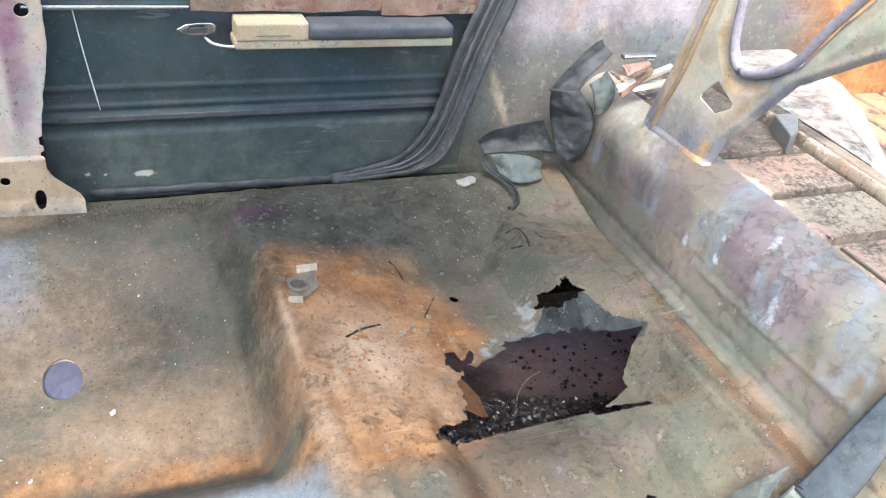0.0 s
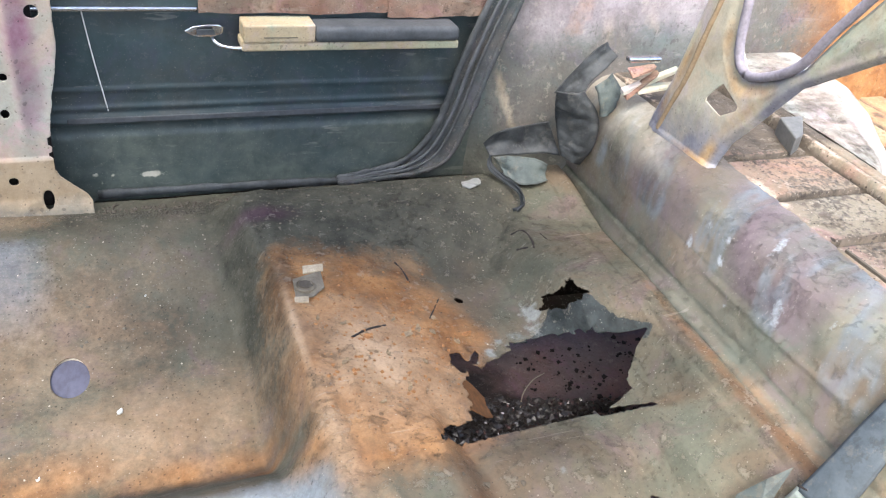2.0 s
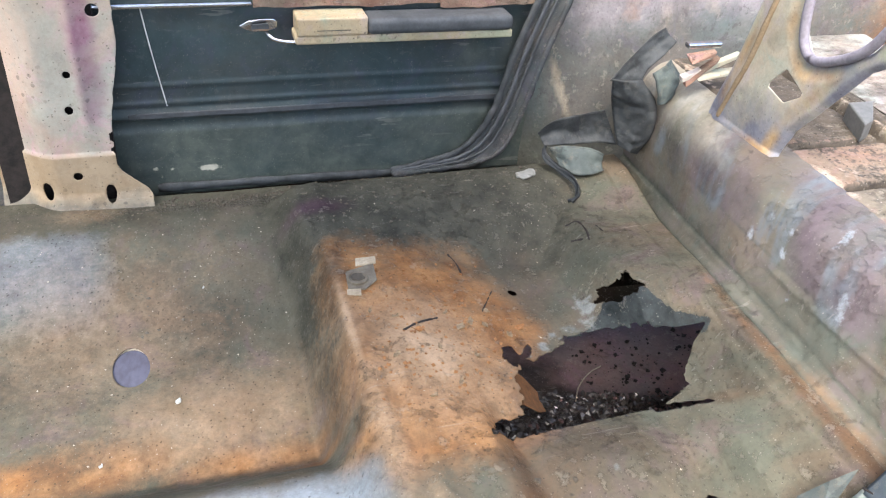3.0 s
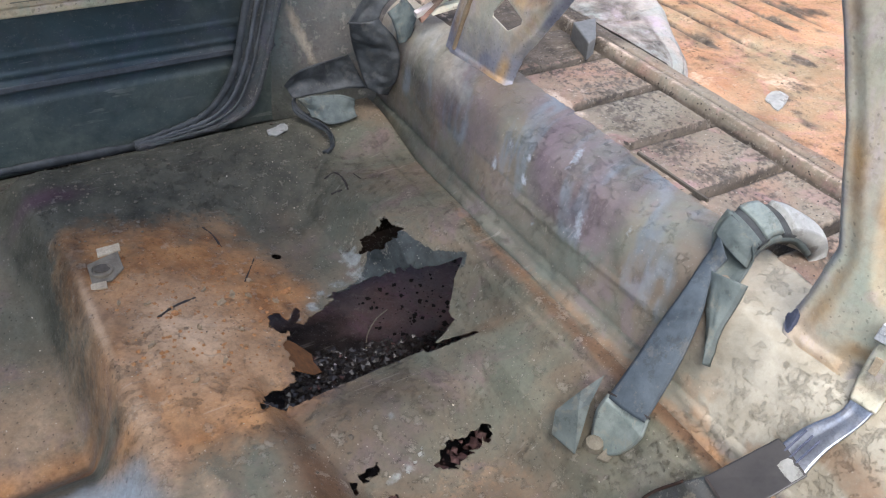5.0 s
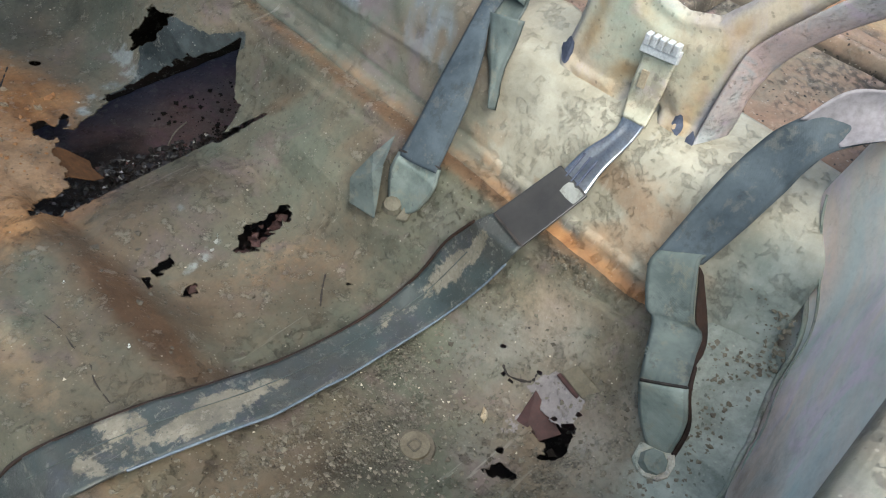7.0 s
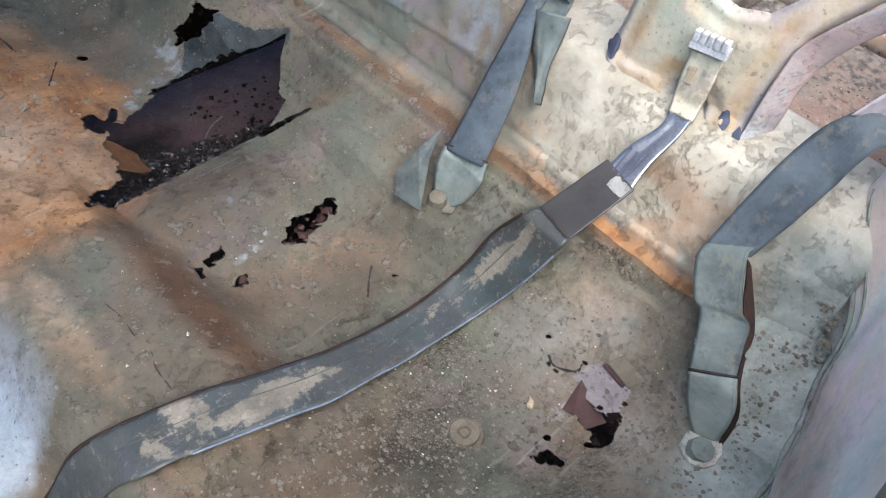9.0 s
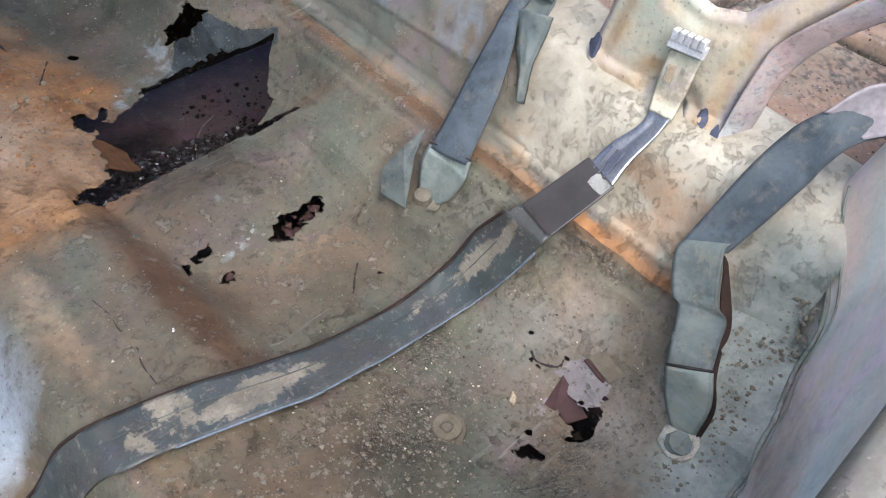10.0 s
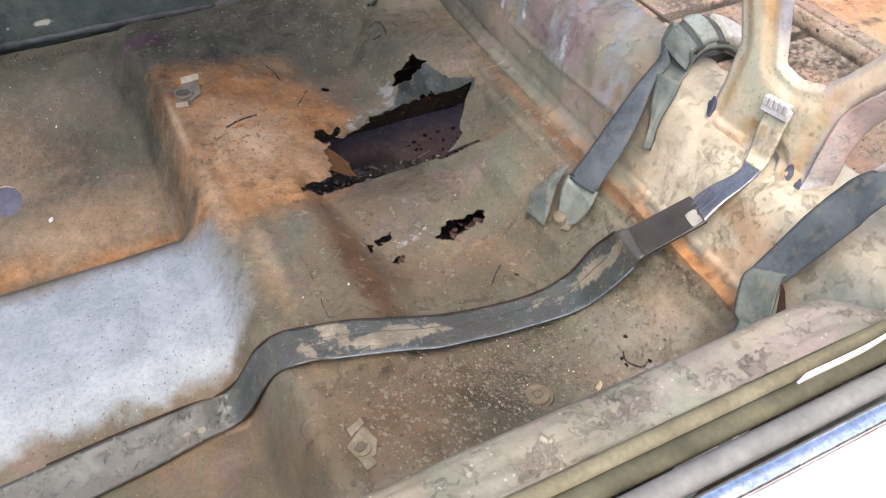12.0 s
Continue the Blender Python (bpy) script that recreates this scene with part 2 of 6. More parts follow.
def old_steel(name, base_a, base_b, patches=(), rough=0.62, speck=0.5, fleck=0.5, scale=1.0, spec=0.35, bumps=0.5, soft=(0.12, 0.82), scabs=1.0, calm="", grit=""):
    """Weathered pressed steel: two mottled tones, then stains by layer (layer's name, dark tone, light tone), scabs, dried mud, pits and flecks."""
    m, nt, b = shader(name, rough, 0.0, spec)
    v = coords(nt)
    n1, n2 = noise_node(nt, v, 7 * scale, 12, 0.66, 0.25), noise_node(nt, v, 55 * scale, 9, 0.7, 0.1)
    col = mix(nt, ramp(nt, n1, 0.34, 0.66), base_a, base_b)
    hue = noise_node(nt, v, 4.5 * scale, 8, 0.6, 0.7)
    tint = mix(nt, ramp(nt, hue, 0.38, 0.62), (0.86, 1.0, 0.96), (1.16, 0.98, 0.86))
    hue_b = noise_node(nt, v, 11 * scale, 9, 0.65, 0.9)
    tint = mix(nt, ramp(nt, hue_b, 0.52, 0.66), tint, (1.12, 0.97, 1.10))
    tint = mix(nt, ramp(nt, hue_b, 0.44, 0.32), tint, (0.84, 0.93, 0.90))
    col = mix(nt, 1.0, col, tint, "MULTIPLY")
    tone_n = noise_node(nt, v, 13 * scale, 12, 0.68, 0.3)
    for key, dark, light in patches:
        crisp = key in ("pale", "slate", "mauve", "mud")
        blur = maths(nt, "ADD", layer(nt, key), maths(nt, "MULTIPLY", maths(nt, "SUBTRACT", n2, 0.5), 1.5 if crisp else 0.6))
        col = mix(nt, ramp(nt, blur, *((0.34, 0.66) if key == "pale" else (0.44, 0.56) if crisp else soft)), col, mix(nt, ramp(nt, tone_n, 0.38, 0.62), dark, light))
    # faint mottling, clustered scabs with sharp edges, dried mud, pits, flecks, scratches
    where = ramp(nt, noise_node(nt, v, 5.5 * scale, 6, 0.6, 0.5), 0.46, 0.60)
    busy = 1.0
    if calm:
        busy = maths(nt, "SUBTRACT", 1.0, layer(nt, calm))
        where = maths(nt, "MULTIPLY", where, busy)
    mott = noise_node(nt, v, 165 * scale, 6, 0.75, 0.0)
    col = mix(nt, ramp(nt, mott, 0.42, 0.53), mix(nt, 0.17 * scabs, col, (0.03, 0.026, 0.02)), col)
    scab = noise_node(nt, v, 34 * scale, 13, 0.74, 0.2)
    col = mix(nt, maths(nt, "MULTIPLY", maths(nt, "MULTIPLY", ramp(nt, scab, 0.555, 0.575), where), 0.62 * scabs), col, mix(nt, 0.6, col, (0.035, 0.03, 0.024)))
    mud = noise_node(nt, v, 48 * scale, 12, 0.74, 0.15)
    col = mix(nt, maths(nt, "MULTIPLY", maths(nt, "MULTIPLY", ramp(nt, mud, 0.57, 0.60), maths(nt, "SUBTRACT", 1.0, where)), maths(nt, "MULTIPLY", busy, 0.42 * scabs)), col, mix(nt, 0.45, col, (0.52, 0.47, 0.38)))
    col = mix(nt, maths(nt, "MULTIPLY", spots_node(nt, v, 150 * scale, 0.26, 0.70, n2), speck), col, (0.022, 0.018, 0.014))
    col = mix(nt, maths(nt, "MULTIPLY", maths(nt, "MULTIPLY", spots_node(nt, v, 60 * scale, 0.26, 0.6, n2), where), speck), col, (0.03, 0.024, 0.018))
    col = mix(nt, maths(nt, "MULTIPLY", spots_node(nt, v, 210 * scale, 0.24, 0.75, n1), fleck), col, mix(nt, 0.5, col, (0.5, 0.46, 0.39)))
    col = mix(nt, maths(nt, "MULTIPLY", spots_node(nt, v, 95 * scale, 0.13, 0.80, n1), fleck), col, (0.55, 0.5, 0.42))
    long = nt.nodes.new("ShaderNodeMapping")
    long.inputs["Rotation"].default_value, long.inputs["Scale"].default_value = (0.3, 0.2, 0.7), (0.06, 1.0, 0.5)
    nt.links.new(v, long.inputs["Vector"])
    scratch = noise_node(nt, long.outputs[0], 120 * scale, 3, 0.5, 0.1)
    col = mix(nt, maths(nt, "MULTIPLY", maths(nt, "MULTIPLY", ramp(nt, scratch, 0.66, 0.69), where), 0.35), col, mix(nt, 0.5, col, (0.45, 0.42, 0.37)))
    bed = None
    if grit:
        # a bed of sandy grains, each with a tone of its own and shade painted round it
        for size, edge in ((170, 0.52), (330, 0.50)):
            cell = nt.nodes.new("ShaderNodeTexVoronoi")
            cell.inputs["Scale"].default_value = size
            nt.links.new(v, cell.inputs["Vector"])
            tone = nt.nodes.new("ShaderNodeSeparateColor")
            nt.links.new(cell.outputs["Color"], tone.inputs[0])
            stone = mix(nt, maths(nt, "POWER", tone.outputs[1], 3.0), mix(nt, 0.6, col, (0.085, 0.077, 0.060)), mix(nt, 0.4, col, (0.26, 0.235, 0.185)))
            stone = mix(nt, ramp(nt, cell.outputs["Distance"], edge - 0.14, edge), stone, mix(nt, 0.35, col, (0.03, 0.026, 0.02)))
            there = maths(nt, "ADD", layer(nt, grit), maths(nt, "MULTIPLY", maths(nt, "SUBTRACT", n2, 0.5), 1.4))
            there = maths(nt, "MULTIPLY", ramp(nt, there, 0.42, 0.62), ramp(nt, tone.outputs[0], 0.30, 0.36))
            col = mix(nt, there, col, stone)
            dome = maths(nt, "MULTIPLY", maths(nt, "SUBTRACT", 0.6, cell.outputs["Distance"]), there)
            bed = dome if bed is None else maths(nt, "ADD", bed, dome)
    nt.links.new(col, b.inputs["Base Color"])
    rr = nt.nodes.new("ShaderNodeMapRange")
    rr.inputs["From Min"].default_value, rr.inputs["From Max"].default_value = 0.35, 0.65
    rr.inputs["To Min"].default_value, rr.inputs["To Max"].default_value = rough - 0.14, min(1, rough + 0.2)
    nt.links.new(scab, rr.inputs["Value"])
    nt.links.new(rr.outputs[0], b.inputs["Roughness"])
    h = maths(nt, "ADD", maths(nt, "MULTIPLY", maths(nt, "MULTIPLY", ramp(nt, scab, 0.54, 0.59), where), -0.45), maths(nt, "ADD", maths(nt, "MULTIPLY", mott, 0.3), maths(nt, "MULTIPLY", ramp(nt, mud, 0.56, 0.62), maths(nt, "MULTIPLY", busy, 0.4))))
    if bed is not None:
        h = maths(nt, "ADD", h, maths(nt, "MULTIPLY", bed, 1.2))
    bump(nt, b, h, min(1.0, bumps * 1.6), 0.003)
    return m


def webbing(name, a, b_, dirt=(0.2, 0.18, 0.13), amount=0.5, weave=0.6, rough=0.65):
    """Woven strap: dirt blotches with sharp edges, a fine weave along the strap's own length, darker selvedges."""
    m, nt, b = shader(name, rough, 0.0, 0.35)
    v = coords(nt)
    n1, n2, n3 = noise_node(nt, v, 22, 10, 0.68, 0.2), noise_node(nt, v, 45, 11, 0.72, 0.1), noise_node(nt, v, 260, 4, 0.6)
    col = mix(nt, ramp(nt, n1, 0.38, 0.62), a, b_)
    col = mix(nt, maths(nt, "MULTIPLY", ramp(nt, n2, 0.54, 0.60), amount), col, dirt)
    col = mix(nt, maths(nt, "MULTIPLY", ramp(nt, noise_node(nt, v, 30, 11, 0.72), 0.56, 0.60), 0.5), col, mix(nt, 0.65, col, (0.015, 0.014, 0.013)))
    along = maths(nt, "SINE", maths(nt, "MULTIPLY", layer(nt, "along"), 4200.0), 0.0)
    across = maths(nt, "SINE", maths(nt, "MULTIPLY", layer(nt, "across"), 3000.0), 0.0)
    threads = maths(nt, "MULTIPLY", along, across)
    col = mix(nt, maths(nt, "MULTIPLY", ramp(nt, threads, -0.2, -0.9), 0.22 * weave), col, mix(nt, 0.7, col, (0.01, 0.01, 0.01)))
    col = mix(nt, maths(nt, "MULTIPLY", ramp(nt, layer(nt, "rim"), 0.0045, 0.003), 0.45), col, mix(nt, 0.6, col, (0.012, 0.012, 0.012)))
    nt.links.new(col, b.inputs["Base Color"])
    bump(nt, b, maths(nt, "ADD", maths(nt, "MULTIPLY", threads, 0.12 * weave), maths(nt, "ADD", n2, maths(nt, "MULTIPLY", n3, 0.4))), 0.5, 0.002)
    return m


def plain(name, a, b_, rough=0.6, metal=0.0, scale=40.0, spec=0.3, bumps=0.25):
    m, nt, b = shader(name, rough, metal, spec)
    v = coords(nt)
    n1, n2 = noise_node(nt, v, scale, 7, 0.65), noise_node(nt, v, scale * 7, 4, 0.6)
    col = mix(nt, ramp(nt, n1, 0.32, 0.68), a, b_)
    col = mix(nt, ramp(nt, n2, 0.25, 0.6), mix(nt, 0.35, col, (0.03, 0.028, 0.025)), col)
    nt.links.new(col, b.inputs["Base Color"])
    bump(nt, b, maths(nt, "ADD", n1, maths(nt, "MULTIPLY", n2, 0.4)), bumps, 0.0015)
    return m


RUST = ((0.20, 0.085, 0.030), (0.40, 0.205, 0.083))
PAN = old_steel("rusty pan steel", (0.078, 0.070, 0.054), (0.148, 0.129, 0.098), (
    ("grime_shade", (0.035, 0.035, 0.026), (0.085, 0.08, 0.058)), ("paint", (0.21, 0.24, 0.268), (0.275, 0.31, 0.343)),
    ("rust", *RUST), ("tan", (0.33, 0.212, 0.120), (0.47, 0.325, 0.205)), ("brown", (0.075, 0.043, 0.024), (0.135, 0.080, 0.046)),
    ("purple", (0.040, 0.023, 0.028), (0.085, 0.055, 0.062)), ("near_light", (0.165, 0.152, 0.128), (0.27, 0.252, 0.216)), ("mauve", (0.18, 0.155, 0.15), (0.30, 0.265, 0.255)), ("slate", (0.016, 0.020, 0.020), (0.062, 0.070, 0.068)), ("sealer", (0.155, 0.172, 0.15), (0.29, 0.305, 0.272)), ("pale", (0.12, 0.125, 0.112), (0.26, 0.265, 0.245))), spec=0.16, fleck=0.3, calm="smooth", grit="dirt")
BULK = old_steel("mottled bulkhead steel", (0.095, 0.088, 0.071), (0.165, 0.152, 0.124), (
    ("grime_shade", (0.05, 0.054, 0.04), (0.11, 0.112, 0.085)), ("purple", (0.095, 0.070, 0.076), (0.17, 0.132, 0.14)),
    ("blue", (0.105, 0.125, 0.14), (0.19, 0.215, 0.235)), ("tan", (0.27, 0.24, 0.178), (0.41, 0.375, 0.295)),
    ("rust", *RUST), ("sealer", (0.155, 0.172, 0.15), (0.29, 0.305, 0.272)), ("pale", (0.24, 0.265, 0.285), (0.40, 0.43, 0.45))), fleck=0.25, speck=0.12, soft=(0.12, 0.9), scabs=0.35)
BRACE = old_steel("cream primed steel", (0.33, 0.315, 0.25), (0.49, 0.475, 0.40), (
    ("grime_shade", (0.16, 0.15, 0.11), (0.28, 0.27, 0.21)), ("blue", (0.16, 0.155, 0.185), (0.27, 0.265, 0.285)),
    ("rust", (0.25, 0.13, 0.05), (0.5, 0.33, 0.16))), rough=0.5, fleck=0.2, speck=0.35, bumps=0.25, scabs=0.6)
TRUNK = old_steel("rusted trunk steel", (0.225, 0.135, 0.080), (0.345, 0.235, 0.150), (
    ("grime_shade", (0.035, 0.028, 0.022), (0.12, 0.095, 0.07)), ("pale", (0.36, 0.25, 0.16), (0.5, 0.37, 0.26))), rough=0.8, fleck=0.4, speck=0.8)
SHELF = old_steel("dirty pink brown shelf steel", (0.165, 0.115, 0.084), (0.265, 0.203, 0.160), (("grime_shade", (0.03, 0.024, 0.018), (0.10, 0.08, 0.06)), ("pale", (0.36, 0.27, 0.2), (0.5, 0.40, 0.31))), rough=0.8, fleck=0.5, speck=1.0, soft=(0.2, 0.8))
SIDE = old_steel("grey primed side panel", (0.080, 0.088, 0.089), (0.140, 0.148, 0.148), (
    ("grime_shade", (0.08, 0.08, 0.065), (0.16, 0.16, 0.13)), ("tan", (0.36, 0.29, 0.2), (0.48, 0.41, 0.31)), ("purple", (0.2, 0.17, 0.18), (0.3, 0.27, 0.28)),
    ("rust", *RUST)), rough=0.5, fleck=0.15, speck=0.3, bumps=0.25)
ARCH = old_steel("mauve grey wheel arch", (0.54, 0.49, 0.455), (0.72, 0.67, 0.63), (("brown", (0.17, 0.125, 0.095), (0.30, 0.24, 0.195)), ("green", (0.17, 0.18, 0.15), (0.28, 0.285, 0.25))), rough=0.45, fleck=0.3, speck=0.08, bumps=0.3, scabs=0.35)
PILLAR = old_steel("pink primed pillar", (0.40, 0.30, 0.25), (0.54, 0.45, 0.39), (
    ("purple", (0.28, 0.10, 0.15), (0.42, 0.24, 0.28)), ("tan", (0.32, 0.23, 0.14), (0.42, 0.32, 0.21)), ("grime_shade", (0.10, 0.09, 0.07), (0.2, 0.18, 0.14))), rough=0.55, fleck=0.3, bumps=0.3, scabs=0.4)
DOOR = old_steel("slate blue door vinyl", (0.031, 0.046, 0.053), (0.055, 0.074, 0.081), (
    ("grime_shade", (0.062, 0.078, 0.068), (0.115, 0.132, 0.112)), ("pale", (0.4, 0.38, 0.3), (0.55, 0.52, 0.42))), rough=0.42, fleck=0.3, speck=0.1, scale=1.4, bumps=0.12, scabs=0.3)
SOIL = old_steel("dark earth", (0.022, 0.017, 0.014), (0.045, 0.035, 0.029), rough=0.95, fleck=0.5, spec=0.1)
UNDER = old_steel("purple brown underseal", (0.165, 0.108, 0.108), (0.24, 0.168, 0.17), (("grime_shade", (0.014, 0.010, 0.009), (0.05, 0.035, 0.03)), ("blue", (0.058, 0.050, 0.068), (0.105, 0.095, 0.122))), rough=0.6, fleck=0.4)
WEB = webbing("grey blue webbing", (0.034, 0.045, 0.054), (0.068, 0.084, 0.095), (0.14, 0.13, 0.105), 0.35)
SIDE_PALE = plain("pale mauve cloth", (0.26, 0.23, 0.24), (0.36, 0.33, 0.34), 0.85, scale=20)
STRAP = old_steel("muddy blue grey belt sheath", (0.0300, 0.0355, 0.0360), (0.0560, 0.0635, 0.0630), (("mud", (0.125, 0.108, 0.08), (0.225, 0.198, 0.15)),), rough=0.42, speck=0.4, fleck=0.2, scale=1.6, spec=0.5, bumps=0.35, soft=(0.34, 0.56))
WEB_DARK = webbing("dark grey webbing", (0.022, 0.025, 0.027), (0.06, 0.064, 0.064), (0.10, 0.095, 0.08), 0.4)
WEB_GREEN = webbing("grey green sheath", (0.13, 0.155, 0.138), (0.235, 0.262, 0.232), (0.24, 0.225, 0.17), 0.45, 0.8)
WEB_MID = webbing("grey belt webbing", (0.065, 0.08, 0.076), (0.125, 0.145, 0.132), (0.17, 0.155, 0.115), 0.45)
WEB_PALE = webbing("pale webbing", (0.26, 0.26, 0.235), (0.44, 0.43, 0.39), (0.16, 0.14, 0.11), 0.45)
HOUSING = plain("dark brown buckle plastic", (0.0123, 0.0108, 0.0105), (0.035, 0.0308, 0.028), 0.45, scale=22, spec=0.5)
SEAL = old_steel("dusty blue black seal rubber", (0.034, 0.040, 0.045), (0.072, 0.080, 0.085), rough=0.6, scale=2.0, fleck=0.4, speck=0.3, scabs=0.8)
RUBBER = plain("perished rubber", (0.032, 0.036, 0.038), (0.085, 0.09, 0.092), 0.6, scale=30)
CHROME = plain("pitted chrome", (0.55, 0.56, 0.58), (0.75, 0.76, 0.78), 0.22, 1.0, 30)
STEEL = plain("bare steel", (0.35, 0.37, 0.42), (0.5, 0.52, 0.56), 0.35, 1.0, 50)
CREAM = old_steel("dirty cream plastic", (0.36, 0.325, 0.225), (0.50, 0.455, 0.33), rough=0.5, scale=1.5, scabs=0.6, bumps=0.15)
PALE_TAN = plain("pale tan steel", (0.40, 0.34, 0.25), (0.58, 0.51, 0.40), 0.6, scale=40)
TORN = old_steel("torn brown hardboard", (0.17, 0.105, 0.08), (0.33, 0.23, 0.185), rough=0.85, scale=1.6)
PAD = plain("dark grey pad", (0.055, 0.06, 0.065), (0.10, 0.105, 0.11), 0.6, scale=25)
WHITE = plain("white flake", (0.6, 0.6, 0.56), (0.75, 0.75, 0.7), 0.7, scale=60)
DARK_RED = plain("dark red scale", (0.0358, 0.0163, 0.0143), (0.0715, 0.0325, 0.0292), 0.75, scale=60)
EDGE_HIGHLIGHT = plain("painted blue edge highlight", (0.096, 0.12, 0.15), (0.18, 0.21, 0.246), 0.25, 0.0, 30, 0.7, 0.1)
CRUST = plain("brown black crust and shade", (0.00504, 0.0036, 0.00324), (0.0234, 0.0169, 0.0151), 0.45, scale=90, spec=0.6)
# Black for crust, and for shade painted into hollows and gaps.
DARK = plain("black crust and shade", (0.012, 0.010, 0.009), (0.04, 0.03, 0.026), 0.8, scale=60)
LEDGE = plain("grey window channel", (0.10, 0.10, 0.095), (0.16, 0.16, 0.15), 0.5, 0.0, 20)
FELT = plain("olive felt strip", (0.03, 0.03, 0.018), (0.08, 0.075, 0.045), 0.9, scale=40)
PAINT = plain("pale body paint", (0.62, 0.56, 0.52), (0.7, 0.64, 0.6), 0.35, scale=6, spec=0.5, bumps=0.05)
SLOT = plain("dark blue worn paint", (0.03, 0.035, 0.06), (0.09, 0.10, 0.14), 0.6, scale=60)
FLANGE = old_steel("mauve primed flange", (0.27, 0.235, 0.26), (0.45, 0.40, 0.40), rough=0.5, scale=1.6, fleck=0.2, speck=0.3, scabs=0.7)
MAUVE_GREY = plain("mauve grey primer", (0.20, 0.18, 0.21), (0.33, 0.30, 0.33), 0.5, scale=20)
CLOD = plain("dry dark dirt", (0.06, 0.05, 0.038), (0.12, 0.10, 0.076), 0.95, scale=80)
WORN_FELT = plain("worn olive tan felt", (0.088, 0.0798, 0.0495), (0.143, 0.129, 0.0825), 0.9, scale=40)
PLATED = old_steel("corroded plating", (0.24, 0.23, 0.20), (0.52, 0.50, 0.45), rough=0.5, speck=0.8, fleck=0.6, scale=2.5, scabs=1.3)
BRIGHT = plain("bright worn plating", (0.5, 0.5, 0.5), (0.72, 0.72, 0.72), 0.3, 0.3, 60, 0.6)
OLD_TAN = plain("dull tan steel", (0.33, 0.26, 0.17), (0.50, 0.41, 0.29), 0.6, scale=60)
DULL_RUST = plain("dull rust", (0.075, 0.032, 0.011), (0.17, 0.075, 0.026), 0.85, scale=70)
LIP = old_steel("olive grey window lip", (0.088, 0.08, 0.06), (0.168, 0.156, 0.124), (("grime_shade", (0.05, 0.045, 0.03), (0.11, 0.10, 0.075)), ("purple", (0.16, 0.145, 0.12), (0.24, 0.22, 0.19))), rough=0.5)
SEALANT = old_steel("grey green seam sealer", (0.13, 0.14, 0.12), (0.24, 0.25, 0.22), rough=0.7, scale=1.6)
LILAC = plain("lilac grey plastic", (0.105, 0.10, 0.13), (0.15, 0.145, 0.185), 0.4, scale=12, bumps=0.05)
RUSTY = plain("orange rust", (0.24, 0.10, 0.035), (0.42, 0.21, 0.085), 0.85, scale=70)
BROWN_SHADE = plain("dark brown cloth and gap shade", (0.010, 0.005, 0.0035), (0.034, 0.016, 0.010), 0.9, scale=40)
SANDY_DULL = plain("dull sandy plastic", (0.092, 0.076, 0.051), (0.155, 0.13, 0.09), 0.75, scale=60)
CLIP = plain("dull clip steel", (0.12, 0.098, 0.068), (0.22, 0.185, 0.135), 0.65, scale=70)
SANDY = plain("tan rusty steel", (0.24, 0.17, 0.10), (0.34, 0.25, 0.155), 0.75, scale=40)
OLIVE = plain("olive brown dirt", (0.10, 0.088, 0.062), (0.19, 0.165, 0.12), 0.8, scale=60)
DIRTY = old_steel("dirty white paint", (0.25, 0.23, 0.21), (0.35, 0.33, 0.31), (("grime_shade", (0.05, 0.04, 0.03), (0.2, 0.16, 0.13)),), rough=0.6, fleck=0.2)
GREY = plain("grey headlining board", (0.4, 0.39, 0.36), (0.5, 0.48, 0.45), 0.8, scale=8)


# ---- the floor: footwells, tunnel, heelboard and seat pan in one pressing ----
def floor_z(x, y):
    out = np.abs(y - MID)
    well = 0.350 + 0.03 * ss(0.16, 0.36, out) + 0.115 * ss(0.36, 0.735, out) + 0.0 * x
    low = np.maximum(well, 0.35 + 0.112 * ss(0.25, 0.10, np.abs(y - MID + 0.05)))
    front = 0.527 + 0.015 * ss(1.2, 1.4, y) + 0.0 * x
    main = 0.470 + 0.04 * ss(0.58, 0.705, x) + 0.06 * ss(0.24, 0.03, y)
    main = np.maximum(main + 0.046 * ss(0.44, 0.56, x) * ss(0.93, 1.03, y) * (1 - 0.85 * ss(0.58, 0.705, x)), main + 0.075 * ss(1.15, 1.38, y) * (1 - 0.4 * ss(0.58, 0.705, x)))
    main = main + 0.028 * bell(y, 0.705, 0.085) * ss(0.66, 0.5, x)
    far = np.maximum(ss(0.74, 0.86, y), ss(0.44, 0.36, y))
    edge = ss(0.20, 0.245 + 0.065 * bell(y, 0.53, 0.14), x) * (1 - far) + ss(0.12, 0.42, x) * far
    pan = front + (main - front) * edge + 0.005 * bell(x, 0.078, 0.016)
    heel = ss(0.0, 0.068, x + 0.02 * bell(y, 1.35, 0.12) - 0.004 * grain(x, y, 12, 4, 2))
    z = low + (pan - low) * heel
    z = z - (z - 0.485) * ss(1.40, 1.50, y) * ss(-0.5, -0.1, x)
    # pressed swages, dents and scale
    z = z + 0.004 * bell(x, 0.12, 0.012) * ss(0.5, 0.6, y) * ss(1.0, 0.9, y)
    z = z - 0.004 * bell(x, 0.665, 0.006) * ss(0.1, 0.2, y)
    return z + 0.0022 * grain(x, y, 14, 1) + 0.0008 * grain(x, y, 110, 2, 3)


